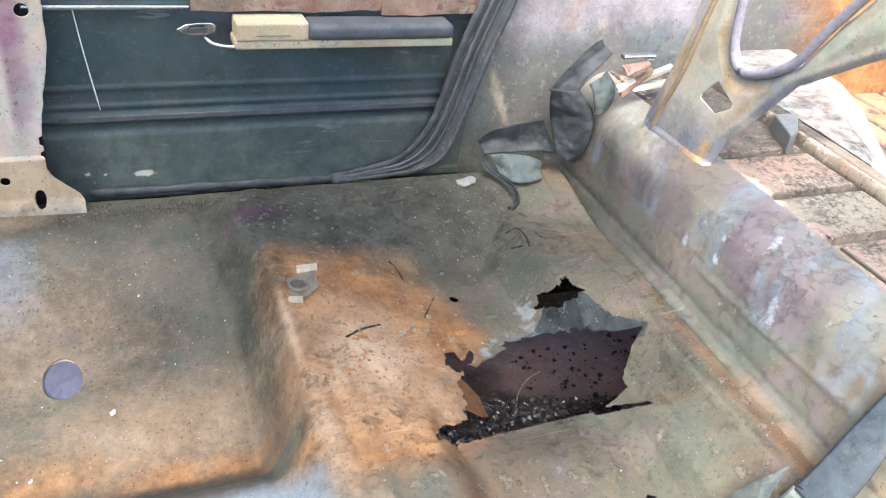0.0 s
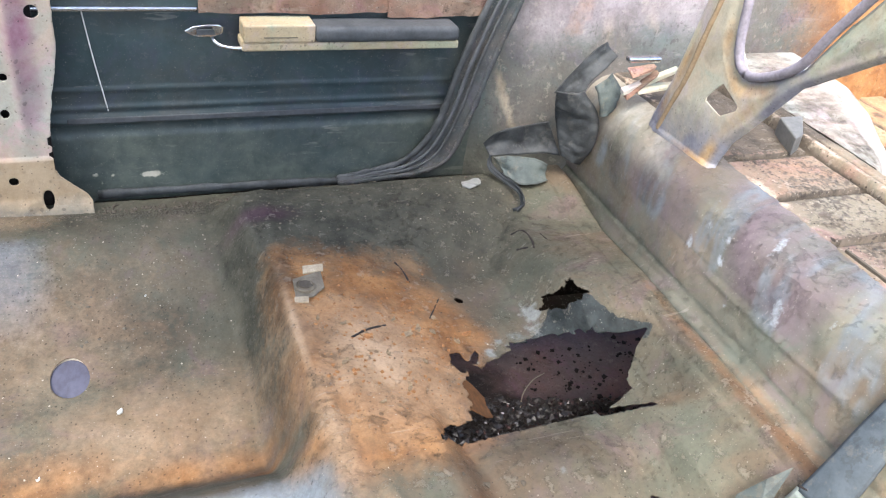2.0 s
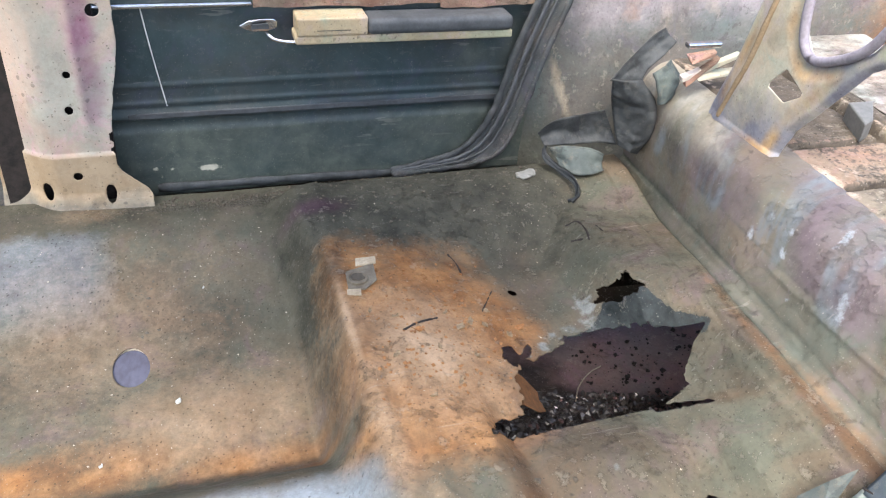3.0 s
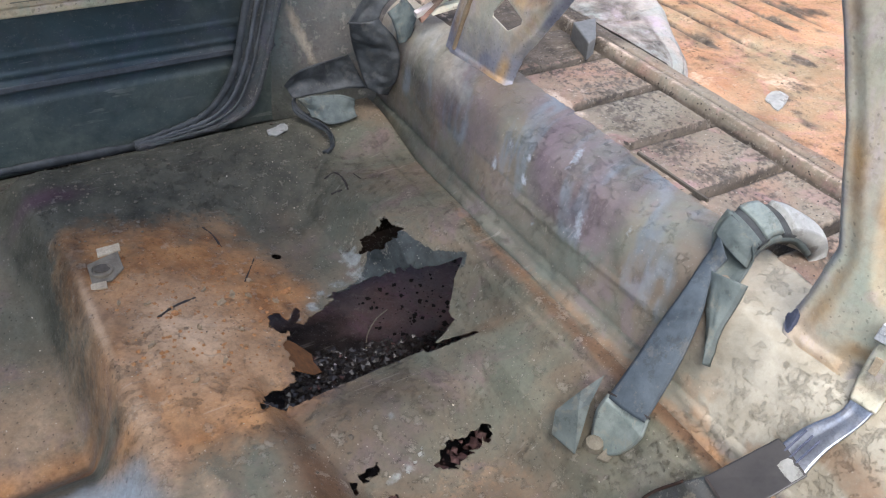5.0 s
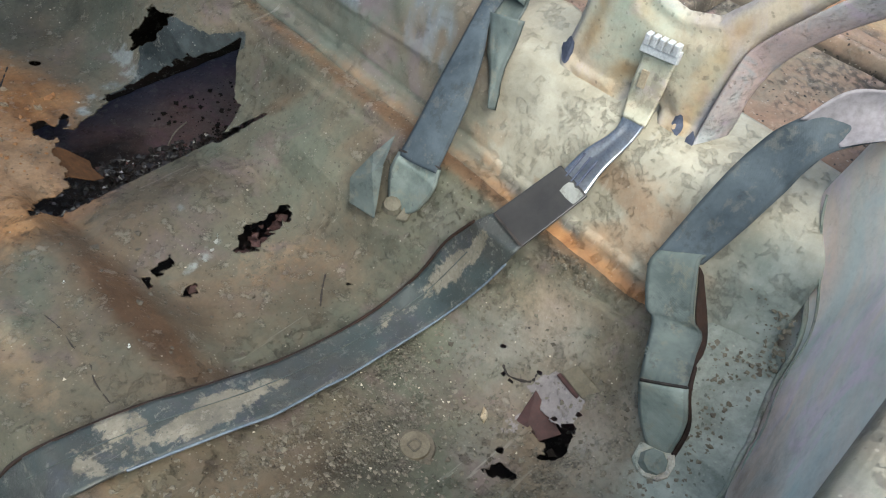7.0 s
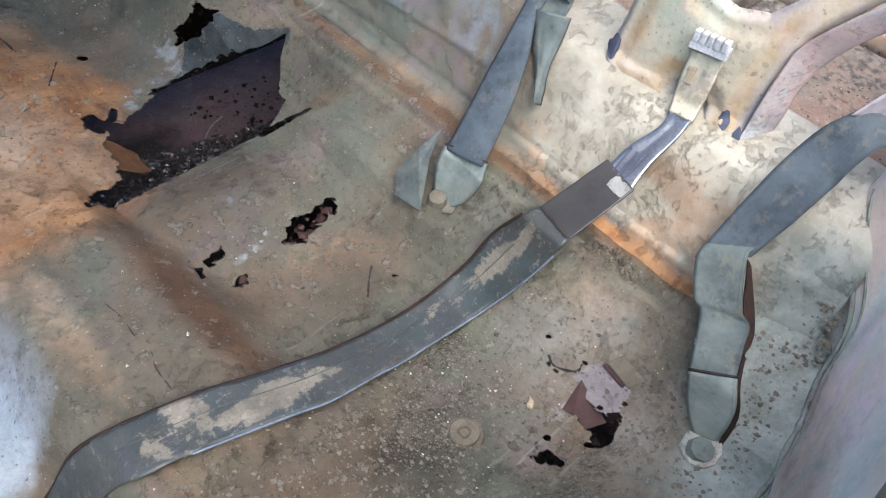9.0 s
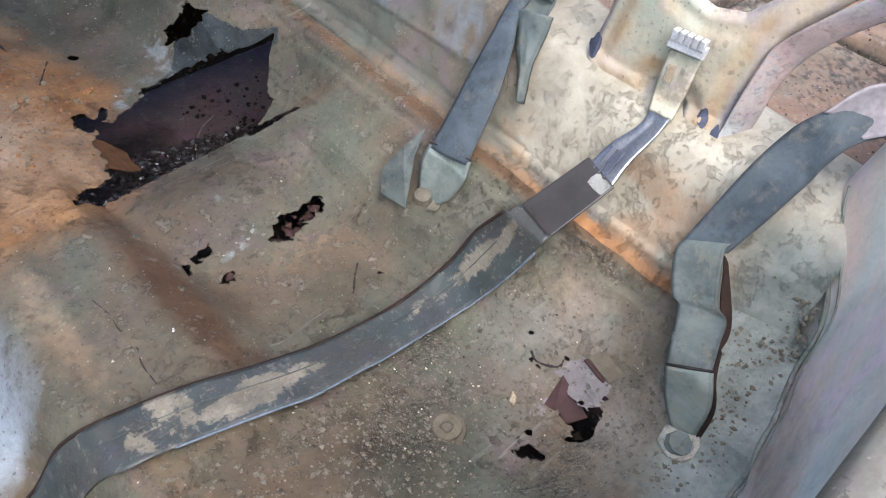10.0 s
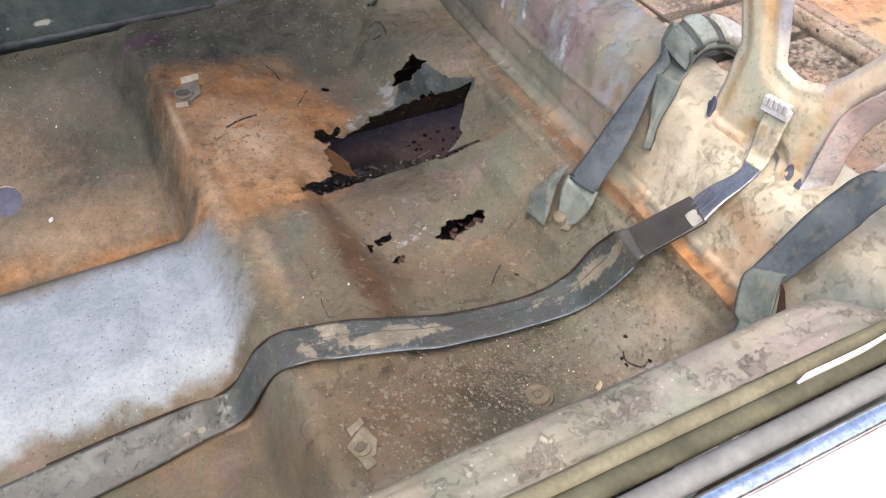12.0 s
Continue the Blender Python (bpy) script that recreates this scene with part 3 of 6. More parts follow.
def lean(x, y, z, amount=1.0):
    """The rear of the pan and the seat back rise in one slope: points of the flat pressing slide towards the camera
    onto it, to keep their place in its view.
    """
    x, y, z = (np.asarray(a, float) for a in (x, y, z))
    m = np.minimum(np.interp(x, [0.47, 0.51, 0.55, 0.60, 0.65, 0.70], [0, 0.018, 0.046, 0.070, 0.086, 0.095]), np.interp(z, [0.50, 0.53, 0.58, 0.64, 0.70, 0.745], [0.095, 0.074, 0.057, 0.037, 0.022, 0.0]))
    m = amount * m * ss(0.36, 0.40, z) * (1 - ss(0.98, 1.38, y))
    return x - m * (1.35 * x + 1.5 * (z - 0.5)), y - m * (y - 0.02) * (1.32 + 2.2 * (z - 0.5)), z + m


def rest_z(x, y):
    """Height of the leaning floor at a place."""
    u, v = x, y
    for _ in range(25):
        a, b, c = lean(u, v, floor_z(np.array([u]), np.array([v]))[0])
        u, v = u + float(x - a), v + float(y - b)
    return float(c)


def leaned(ob, amount=1.0):
    """Lays a mesh that was shaped on the flat pressing onto the slope."""
    co = np.empty(len(ob.data.vertices) * 3)
    ob.data.vertices.foreach_get("co", co)
    co = co.reshape(-1, 3)
    k = amount(co[:, 2]) if callable(amount) else amount
    ob.data.vertices.foreach_set("co", np.stack(lean(co[:, 0], co[:, 1], co[:, 2], k), -1).ravel())
    return ob


def leaned_thing(owner, amount=1.0):
    for child in owner.children_recursive:
        leaned(child, amount)


PIT = [(0.292, 0.951), (0.310, 0.957), (0.321, 0.940), (0.346, 0.968), (0.337, 0.927), (0.363, 0.941), (0.390, 0.955), (0.415, 0.978), (0.463, 0.980), (0.473, 0.981), (0.646, 0.955), (0.612, 0.928), (0.570, 0.874), (0.552, 0.836), (0.513, 0.809), (0.480, 0.788), (0.424, 0.790), (0.327, 0.782), (0.235, 0.772), (0.207, 0.760), (0.219, 0.795), (0.251, 0.810), (0.260, 0.806), (0.275, 0.815), (0.284, 0.861), (0.304, 0.907), (0.282, 0.923)]
TEAR = [(0.504, 1.062), (0.518, 1.060), (0.531, 1.056), (0.550, 1.072), (0.567, 1.089), (0.567, 1.067), (0.573, 1.041), (0.553, 1.025), (0.526, 1.013), (0.506, 1.021), (0.493, 1.032)]
SLIT_A = [(0.372, 0.607), (0.399, 0.625), (0.428, 0.628), (0.454, 0.632), (0.477, 0.624), (0.459, 0.607), (0.438, 0.605), (0.401, 0.593), (0.378, 0.598)]
SLIT_B = [(0.265, 0.627), (0.280, 0.636), (0.295, 0.640), (0.314, 0.644), (0.313, 0.634), (0.317, 0.625), (0.294, 0.627), (0.276, 0.624), (0.261, 0.605)]
SLIT_C = [(0.292, 0.595), (0.307, 0.599), (0.316, 0.595), (0.309, 0.583), (0.291, 0.582)]
NEAR_A = [(0.501, 0.213), (0.496, 0.190), (0.493, 0.175), (0.505, 0.165), (0.494, 0.157), (0.483, 0.152), (0.465, 0.148), (0.451, 0.149), (0.447, 0.163), (0.460, 0.170), (0.464, 0.182), (0.462, 0.190), (0.470, 0.197), (0.476, 0.204), (0.488, 0.210)]
TAIL = [(0.470, 0.800), (0.52, 0.800), (0.56, 0.802), (0.602, 0.799), (0.56, 0.791), (0.52, 0.785), (0.470, 0.780)]
RUST_ZONE = [(0.085, 1.21), (0.295, 1.19), (0.32, 1.04), (0.36, 1.0), (0.302, 0.926), (0.276, 0.831), (0.215, 0.76), (0.177, 0.746), (0.085, 0.74), (0.062, 0.81), (0.057, 0.926), (0.065, 1.03)]
TORN_SHEET = [(0.42, 0.972), (0.632, 0.944), (0.648, 0.956), (0.591, 0.992), (0.56, 1.035), (0.499, 1.014), (0.483, 0.991)]
MAUVE = [(0.502, 0.216), (0.515, 0.235), (0.554, 0.224), (0.545, 0.175), (0.507, 0.166), (0.494, 0.173), (0.47, 0.215)]
NEAR_B = [(0.392, 0.201), (0.399, 0.197), (0.415, 0.191), (0.411, 0.184), (0.413, 0.168), (0.406, 0.166), (0.402, 0.177), (0.394, 0.189)]


def floor_hole(x, y):
    jag = 0.008 * grain(x, y, 90, 7, 5) + 0.002 * grain(x, y, 30, 8, 2) + 0.003 * grain(x, y, 260, 9, 2)
    d = np.full(np.broadcast(x, y).shape, 1.0)
    for outline, amount in ((PIT, 1.0), (TAIL, 0.5), (TEAR, 1.0), (SLIT_A, 1.0), (SLIT_B, 1.0), (SLIT_C, 0.9), (NEAR_A, 1.0), (NEAR_B, 1.0)):
        xs, ys = zip(*outline)
        near = (x > min(xs) - 0.03) & (x < max(xs) + 0.03) & (y > min(ys) - 0.03) & (y < max(ys) + 0.03)
        if near.any():
            calm = ss(0.80, 0.83, y[near]) * ss(0.60, 0.55, x[near]) + ss(0.30, 0.27, x[near]) if outline is PIT else 1.0
            d[near] = np.minimum(d[near], poly_dist(x[near], y[near], outline) + amount * calm * jag[near])
    for cx, cy, r in ((0.371, 1.101, 0.0085), (0.506, 0.265, 0.0040), (0.504, 0.254, 0.0030), (0.539, 0.237, 0.0028), (0.529, 0.214, 0.0020), (0.520, 0.167, 0.0045), (0.527, 0.194, 0.0030), (0.534, 0.290, 0.0030), (0.427, 0.201, 0.0060), (0.456, 0.480, 0.0035), (0.417, 0.488, 0.0030), (0.355, 0.539, 0.0040)):
        d = np.minimum(d, np.hypot(x - cx, y - cy) - r + 0.4 * jag)
    d = np.minimum(d, np.hypot((x + 0.261) / 0.0285, (y - 1.145) / 0.038) * 0.03 - 0.03)
    return d


def many(x, y, spots):
    out = 0.0 * x
    for s in spots:
        out = np.maximum(out, s[-1] * blob(x, y, *s[:-1]))
    return out


FLOOR_LAYERS = {
    "rust": lambda x, y: np.maximum(0.9 * ss(0.085, -0.055, poly_dist(x, y, RUST_ZONE) + 0.035 * grain(x, y, 12, 33)), many(x, y, [
        (-0.10, 0.935, 0.13, 0.030, 0.8), (-0.35, 0.965, 0.2, 0.04, 0.8), (0.0, 0.885, 0.06, 0.022, 0.6), (0.688, 0.50, 0.015, 0.30, 0.45), (0.692, 0.85, 0.011, 0.2, 0.4),
        (0.42, 0.55, 0.1, 0.05, 0.18), (0.60, 0.40, 0.07, 0.03, 0.3), (0.67, 0.3, 0.03, 0.1, 0.15), (0.52, 0.3, 0.04, 0.04, 0.2), (0.55, 0.13, 0.05, 0.03, 0.2)])) * (0.9 + 0.5 * grain(x, y, 26, 3)),
    "tan": lambda x, y: many(x, y, [(-0.32, 1.455, 0.07, 0.030, 0.35), (-0.13, 1.03, 0.24, 0.11, 0.52), (-0.3, 1.2, 0.22, 0.19, 0.36), (0.17, 0.93, 0.11, 0.15, 0.85), (0.20, 1.05, 0.07, 0.05, 0.45), (0.24, 0.87, 0.035, 0.07, 0.75), (0.13, 1.02, 0.05, 0.06, 0.5), (0.075, 0.80, 0.02, 0.11, 0.8), (0.10, 0.62, 0.03, 0.14, 0.35),
                                    (0.4, 0.57, 0.08, 0.03, 0.2), (0.62, 0.3, 0.05, 0.07, 0.3), (0.10, 0.4, 0.03, 0.1, 0.25), (0.068, 1.0, 0.008, 0.14, 0.9)]) * (0.95 + 0.25 * grain(x, y, 9, 13)),
    # Shade of far sill, heelboard and pit tail is painted in with the dirt.
    "grime_shade": lambda x, y: np.clip(1.0 * ss(1.08, 1.28, y) * ss(0.66, 0.46, x) * ss(-0.05, 0.1, x) + 0.6 * ss(1.30, 1.44, y) + many(x, y, [
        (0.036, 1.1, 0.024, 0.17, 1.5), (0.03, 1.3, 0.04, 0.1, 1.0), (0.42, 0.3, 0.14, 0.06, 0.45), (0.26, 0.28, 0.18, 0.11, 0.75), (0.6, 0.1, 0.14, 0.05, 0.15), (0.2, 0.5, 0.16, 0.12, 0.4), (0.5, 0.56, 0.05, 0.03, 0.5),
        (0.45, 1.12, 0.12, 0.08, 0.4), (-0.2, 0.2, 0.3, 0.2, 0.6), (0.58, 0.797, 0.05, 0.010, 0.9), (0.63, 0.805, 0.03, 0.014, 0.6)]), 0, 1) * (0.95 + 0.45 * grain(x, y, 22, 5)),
    # The near pan patches (y about 0.3) also paint in shade.
    "brown": lambda x, y: many(x, y, [(0.228, 0.57, 0.030, 0.15, 1.1, ), (0.14, 0.29, 0.12, 0.10, 0.6), (0.25, 0.31, 0.10, 0.06, 0.4), (0.30, 0.55, 0.08, 0.08, 0.4), (0.21, 0.71, 0.02, 0.05, 0.6), (0.24, 0.47, 0.03, 0.06, 0.6), (0.688, 0.55, 0.014, 0.42, 0.8), (0.2, 0.3, 0.08, 0.1, 0.35), (0.6, 0.8, 0.05, 0.02, 0.4), (0.4, 0.5, 0.14, 0.06, 0.35)]),
    "dirt": lambda x, y: many(x, y, [(0.33, 0.29, 0.14, 0.085, 0.58), (0.24, 0.34, 0.08, 0.03, 0.55), (0.42, 0.36, 0.07, 0.04, 0.65), (0.40, 0.14, 0.12, 0.05, 0.6), (0.52, 0.12, 0.05, 0.03, 0.5), (0.35, 1.31, 0.22, 0.07, 0.42), (0.0, 1.455, 0.45, 0.03, 0.75), (0.17, 0.98, 0.08, 0.14, 0.36), (0.67, 0.3, 0.03, 0.08, 0.6)]),
    # Pale layer paints extra light onto the near pan.
    "near_light": lambda x, y: many(x, y, [(0.56, 0.27, 0.10, 0.09, 0.6), (0.50, 0.12, 0.12, 0.06, 0.5), (0.42, 0.22, 0.06, 0.05, 0.35), (0.63, 0.42, 0.05, 0.12, 0.4)]) * (0.9 + 0.6 * grain(x, y, 18, 24)),
    "smooth": lambda x, y: np.maximum(0.9 * ss(0.06, 0.0, x), 0.8 * ss(0.14, 0.06, y - 0.42 * (x - 0.49))),
    "sealer": lambda x, y: 1.15 * ss(0.08, 0.0, y - 0.035 - 0.42 * (x - 0.49) + 0.03 * grain(x, y, 16, 36)) * ss(0.32, 0.42, x) * (0.85 + 0.4 * grain(x, y, 30, 37)),
    # Blue grey paint, with the sky's reflection mixed into its tone.
    "paint": lambda x, y: 0.42 * ss(-0.24, -0.33, x + 0.02 * grain(x, y, 20, 16)) * ss(1.17, 1.30, y) * ss(1.44, 1.38, y) + ss(0.10, -0.01, x) * ss(0.83, 0.74, y + 0.015 * grain(x, y, 20, 6)) * ss(0.51, 0.55, y + 0.02 * grain(x, y, 26, 9)),
    "purple": lambda x, y: many(x, y, [(0.07, 1.335, 0.06, 0.022, 1.0)]),
    "mauve": lambda x, y: np.maximum(0.95 * ss(0.010, -0.006, poly_dist(x, y, MAUVE)), 0.42 * blob(x, y, 0.455, 0.225, 0.05, 0.045)) * (0.95 + 0.5 * grain(x, y, 40, 34)),
    "slate": lambda x, y: ss(0.014, -0.004, poly_dist(x, y, TORN_SHEET) + 0.008 * grain(x, y, 40, 35)),
    "pale": lambda x, y: many(x, y, [(0.480, 1.035, 0.022, 0.034, 0.8), (0.470, 0.995, 0.026, 0.020, 0.8), (0.435, 0.994, 0.03, 0.016, 0.72), (0.395, 0.980, 0.025, 0.016, 0.7), (0.372, 0.958, 0.018, 0.016, 0.7), (0.335, 0.618, 0.030, 0.009, 0.6), (0.362, 0.628, 0.018, 0.008, 0.62), (0.306, 0.612, 0.016, 0.007, 0.58), (0.33, 0.94, 0.012, 0.02, 0.5), (0.67, 0.9, 0.008, 0.02, 0.4),
                                     (0.36, 0.69, 0.008, 0.007, 0.5), (0.41, 0.7, 0.006, 0.006, 0.5)]) * (0.85 + 0.7 * grain(x, y, 75, 11, 3)),
}

xs = np.concatenate([np.arange(-1.0, -0.36, 0.02), np.arange(-0.36, -0.02, 0.005), np.arange(-0.02, 0.19, 0.0034), np.arange(0.19, 0.66, 0.0022), np.arange(0.66, 0.7055, 0.0034)])
ys = np.arange(-0.02, 1.511, 0.0027)
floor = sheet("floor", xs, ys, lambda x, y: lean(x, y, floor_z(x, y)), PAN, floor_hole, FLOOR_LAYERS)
tagged(floor, "rusted steel seat pan, footwells and tunnel with ragged holes", "car floor", kind="structure")

# ---- under the floor ----
def ground_shape(u, v):
    return u, v, 0.02 * grain(u, v, 3, 31) + 0.004 * grain(u, v, 30, 32) + 0.0 * u


ground = sheet("ground", np.concatenate([[-60, -20, -8], np.arange(-4, 5, 0.1), [9, 22, 60]]), np.concatenate([[-60, -20, -8], np.arange(-4, 5, 0.1), [9, 22, 60]]), ground_shape, SOIL, rim=0)
tagged(ground, "bare dark earth under the car body", "ground", kind="structure")

under = sheet("under_panel", np.arange(0.1, 1.15, 0.008), np.arange(0.1, 1.35, 0.008), lambda x, y: (x, y, 0.16 + 0.004 * grain(x, y, 25, 33)), UNDER,
              lambda x, y: np.minimum(np.hypot((x - 0.682), (y - 1.156) * 1.8) - 0.016 + 0.014 * grain(x, y, 40, 34), 1),
              {"grime_shade": lambda x, y: np.clip(ss(0.62, 0.50, x + 0.06 * grain(x, y, 14, 35)) * ss(1.30, 1.20, y) + ss(1.06, 1.00, y + 0.03 * grain(x, y, 16, 36)) * ss(0.74, 0.66, x), 0, 1),
               # Bluish light from the far side, painted into the panel's colour.
               "blue": lambda x, y: 0.8 * ss(1.22, 1.36, y + 0.03 * grain(x, y, 12, 37))})
tagged(under, "purple brown underseal panel beneath the rusted seat pan", "underbody", kind="structure")


# Unseen skirts, added to keep side light from under the floor.
for nm, along, at in (("wall_sill_far", "x", 1.64), ("wall_sill_near", "x", -0.12), ("wall_front", "y", -1.30), ("wall_rear", "y", 2.42)):
    span = np.arange(-1.30, 2.43, 0.06) if along == "x" else np.arange(-0.12, 1.65, 0.06)
    w = sheet(nm, span, np.arange(-0.04, 0.48, 0.04), (lambda u, z, at=at: (u, at + 0 * u, z)) if along == "x" else (lambda u, z, at=at: (at + 0 * u, u, z)), SOIL)
    tagged(w, "unseen skirt added to block light under the floor", "sill", kind="structure")

# ---- bulkhead behind the seat ----
PROFILE = np.array([(0.698, 0.500), (0.7035, 0.515), (0.709, 0.532), (0.712, 0.541), (0.7150, 0.5435), (0.7158, 0.549), (0.7155, 0.562), (0.718, 0.60), (0.721, 0.65), (0.727, 0.688), (0.739, 0.716), (0.757, 0.733), (0.778, 0.741), (0.80, 0.7435)])
_p = spline(PROFILE, 90)
_s = np.concatenate([[0], np.cumsum(np.linalg.norm(np.diff(_p, axis=0), axis=1))])


def bulk_shape(s, y):
    x, z = np.interp(s, _s, _p[:, 0]), np.interp(s, _s, _p[:, 1])
    swage = 0.003 * bell(z, 0.615 + 0.012 * np.sin(y * 5), 0.007) * ss(0.55, 0.62, y) * ss(0.98, 0.9, y)
    near = -0.008 * ss(0.50, 0.42, y) * ss(0.55, 0.68, z)
    x = x + 0.028 * (y - 0.75) - swage + near + 0.002 * grain(s, y, 16, 41) + 0.0006 * grain(s, y, 90, 42)
    return lean(x, y, z)


BULK_LAYERS = {
    "sealer": lambda s, y: 0.9 * ss(0.20, 0.10, y + 0.03 * grain(s, y, 20, 39)) * ss(0.24, 0.16, s),
    # Darker along crease, seam and swage, at the far end, and in streaks.
    "grime_shade": lambda s, y: 0.85 * bell(s, 0.008, 0.007) + 0.75 * bell(s, 0.049 + 0.002 * grain(s, y, 20, 48), 0.005) + 0.5 * bell(s, 0.125, 0.004) * ss(0.60, 0.7, y) * ss(1.25, 1.1, y) + 0.35 * ss(1.1, 1.3, y) + 0.25 * ss(0.06, 0.04, s) * ss(0.5, 0.7, y) + 0.55 * ss(0.1, 0.45, grain(s * 0.2, y, 26, 29)) * ss(0.10, 0.15, s) * ss(0.5, 0.62, y),
    "purple": lambda s, y: np.clip(0.75 * ss(0.55, 0.68, y) * ss(0.10, 0.14, s) * (0.5 + 1.0 * grain(s * 0.5, y, 14, 43)), 0, 1),
    "blue": lambda s, y: np.clip(0.8 * bell(grain(s * 0.25, y, 22, 44), 0.3, 0.16) * ss(0.09, 0.13, s) * ss(0.5, 0.6, y) * (0.7 + 0.6 * grain(s, y, 30, 49)), 0, 1),
    "tan": lambda s, y: 0.5 * ss(1.06, 1.18, y + 0.06 * grain(s, y, 14, 38)) * ss(0.14, 0.2, s) + ss(0.56, 0.42, y + 0.04 * grain(s, y, 16, 45)) * ss(0.03, 0.05, s) * (1.15 + 0.3 * grain(s, y, 12, 50)),
    "rust": lambda s, y: np.clip(0.45 * ss(0.5, 0.4, y) * ss(0.05, 0.4, grain(s, y, 13, 30)) * ss(0.20, 0.14, s) + bell(s, 0.016, 0.012) * 0.35 * ss(1.0, 0.7, y) + 0.3 * ss(0.56, 0.5, y) * ss(0.18, 0.05, s) * ss(0.1, 0.35, grain(s, y, 20, 46)) + 0.2 * ss(0.26, 0.30, s) * ss(1.0, 0.85, y), 0, 1),
    "pale": lambda s, y: many(s, y, [(0.15, 0.775, 0.034, 0.016, 0.62), (0.165, 0.92, 0.045, 0.012, 0.6), (0.19, 0.69, 0.020, 0.012, 0.55), (0.10, 0.88, 0.02, 0.008, 0.55), (0.22, 0.83, 0.03, 0.012, 0.5), (0.13, 1.0, 0.03, 0.010, 0.55), (0.2, 0.97, 0.04, 0.01, 0.5)]) * (0.75 + 0.8 * grain(s, y, 60, 47)),
}
bulkhead = sheet("bulkhead_wall", np.arange(0, _s[-1], 0.004), np.arange(0.06, 1.46, 0.005), bulk_shape, BULK, lambda s, y: np.minimum(
    np.hypot(s - 0.262, (y - 0.285) * 0.6) - 0.0 + 1, 1), BULK_LAYERS)
tagged(bulkhead, "mottled purple and green steel seat back bulkhead", "bulkhead", kind="structure")

# ---- trunk: shelf over the axle, rail, floor behind ----
GROOVES = [0.37, 0.505, 0.64, 0.782, 0.912, 1.047, 1.18]


def shelf_z(x, y):
    z = 0.745 - 0.008 * ss(0.80, 0.775, x)
    for g in GROOVES:
        z = z - 0.020 * ss(0.009, 0.006, np.abs(y - g - 0.004 + 0.012 * (x - 0.86))) * ss(0.786, 0.796, x) * ss(1.0, 0.985, x)
    z = z - 0.012 * ss(0.009, 0.005, np.abs(x - 0.988))
    z = z + 0.012 * ss(0.996, 1.002, x) * ss(1.05, 1.04, x) - 0.004 * bell(x, 1.016, 0.003)
    return z + 0.002 * grain(x, y, 12, 51) + 0.0007 * grain(x, y, 120, 52)


def shelf_grime_and_shade(x, y):
    # Groove and rail lines carry painted shade; the noise is dirt.
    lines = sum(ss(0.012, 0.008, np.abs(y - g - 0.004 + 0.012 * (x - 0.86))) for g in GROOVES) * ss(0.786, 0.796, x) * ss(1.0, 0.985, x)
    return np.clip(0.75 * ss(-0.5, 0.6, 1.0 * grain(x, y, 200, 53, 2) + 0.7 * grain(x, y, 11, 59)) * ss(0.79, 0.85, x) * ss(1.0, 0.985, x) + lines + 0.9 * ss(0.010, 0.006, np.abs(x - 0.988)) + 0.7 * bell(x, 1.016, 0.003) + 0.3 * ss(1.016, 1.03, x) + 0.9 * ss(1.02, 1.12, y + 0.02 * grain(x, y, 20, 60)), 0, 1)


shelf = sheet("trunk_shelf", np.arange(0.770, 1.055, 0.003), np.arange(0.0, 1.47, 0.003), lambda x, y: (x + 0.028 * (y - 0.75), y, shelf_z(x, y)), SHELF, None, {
    "grime_shade": shelf_grime_and_shade, "pale": lambda x, y: 0.3 * ss(0.2, 0.6, grain(x, y, 9, 54)) + 0.3 * bell(x, 0.80, 0.010) + 0.4 * bell(x, 1.005, 0.006)})
tagged(shelf, "dirty pink brown steel trunk shelf with pressed grooves", "trunk shelf", kind="structure")

RIBS = [1.69, 1.785, 1.885, 1.995, 2.10]


def trunk_z(x, y):
    z = 0.52 + 0.20 * ss(1.10, 1.06, x) + 0.004 * grain(x, y, 8, 55) + 0.001 * grain(x, y, 60, 56)
    for r in RIBS:
        z = z - 0.014 * ss(0.014, 0.006, np.abs(x - r)) * ss(1.30, 1.36, y + 0.04 * math.sin(r * 40))
    return z


trunk = sheet("trunk_floor", np.arange(1.045, 2.4, 0.006), np.arange(-0.1, 1.75, 0.008), lambda x, y: (x, y, trunk_z(x, y)), TRUNK, None, {
    # Darker along each rib's groove, over random dirt.
    "grime_shade": lambda x, y: np.clip(0.75 * ss(0.15, 0.6, grain(x, y * 0.7, 14, 57)) + 0.5 * ss(0.0, 0.5, grain(x, y, 60, 61)) * ss(-0.2, 0.4, grain(x, y, 5, 62)) + sum(ss(0.016, 0.006, np.abs(x - r)) for r in RIBS) * ss(1.30, 1.36, y), 0, 1),
    "pale": lambda x, y: 0.5 * ss(0.1, 0.5, grain(x, y, 5, 58))})
tagged(trunk, "rust orange ribbed steel trunk floor with dirt", "trunk floor", kind="structure")


# ---- side panels ----
def far_side(x, z):
    y = 1.565 - 0.155 * ss(0.50, 0.76, x) + 0.10 * (z - 0.5) * ss(0.5, 0.7, x) + 0.015 * bell(x, 0.62, 0.05) * ss(0.6, 0.8, z)
    return x, y + 0.003 * grain(x, z, 7, 61), z


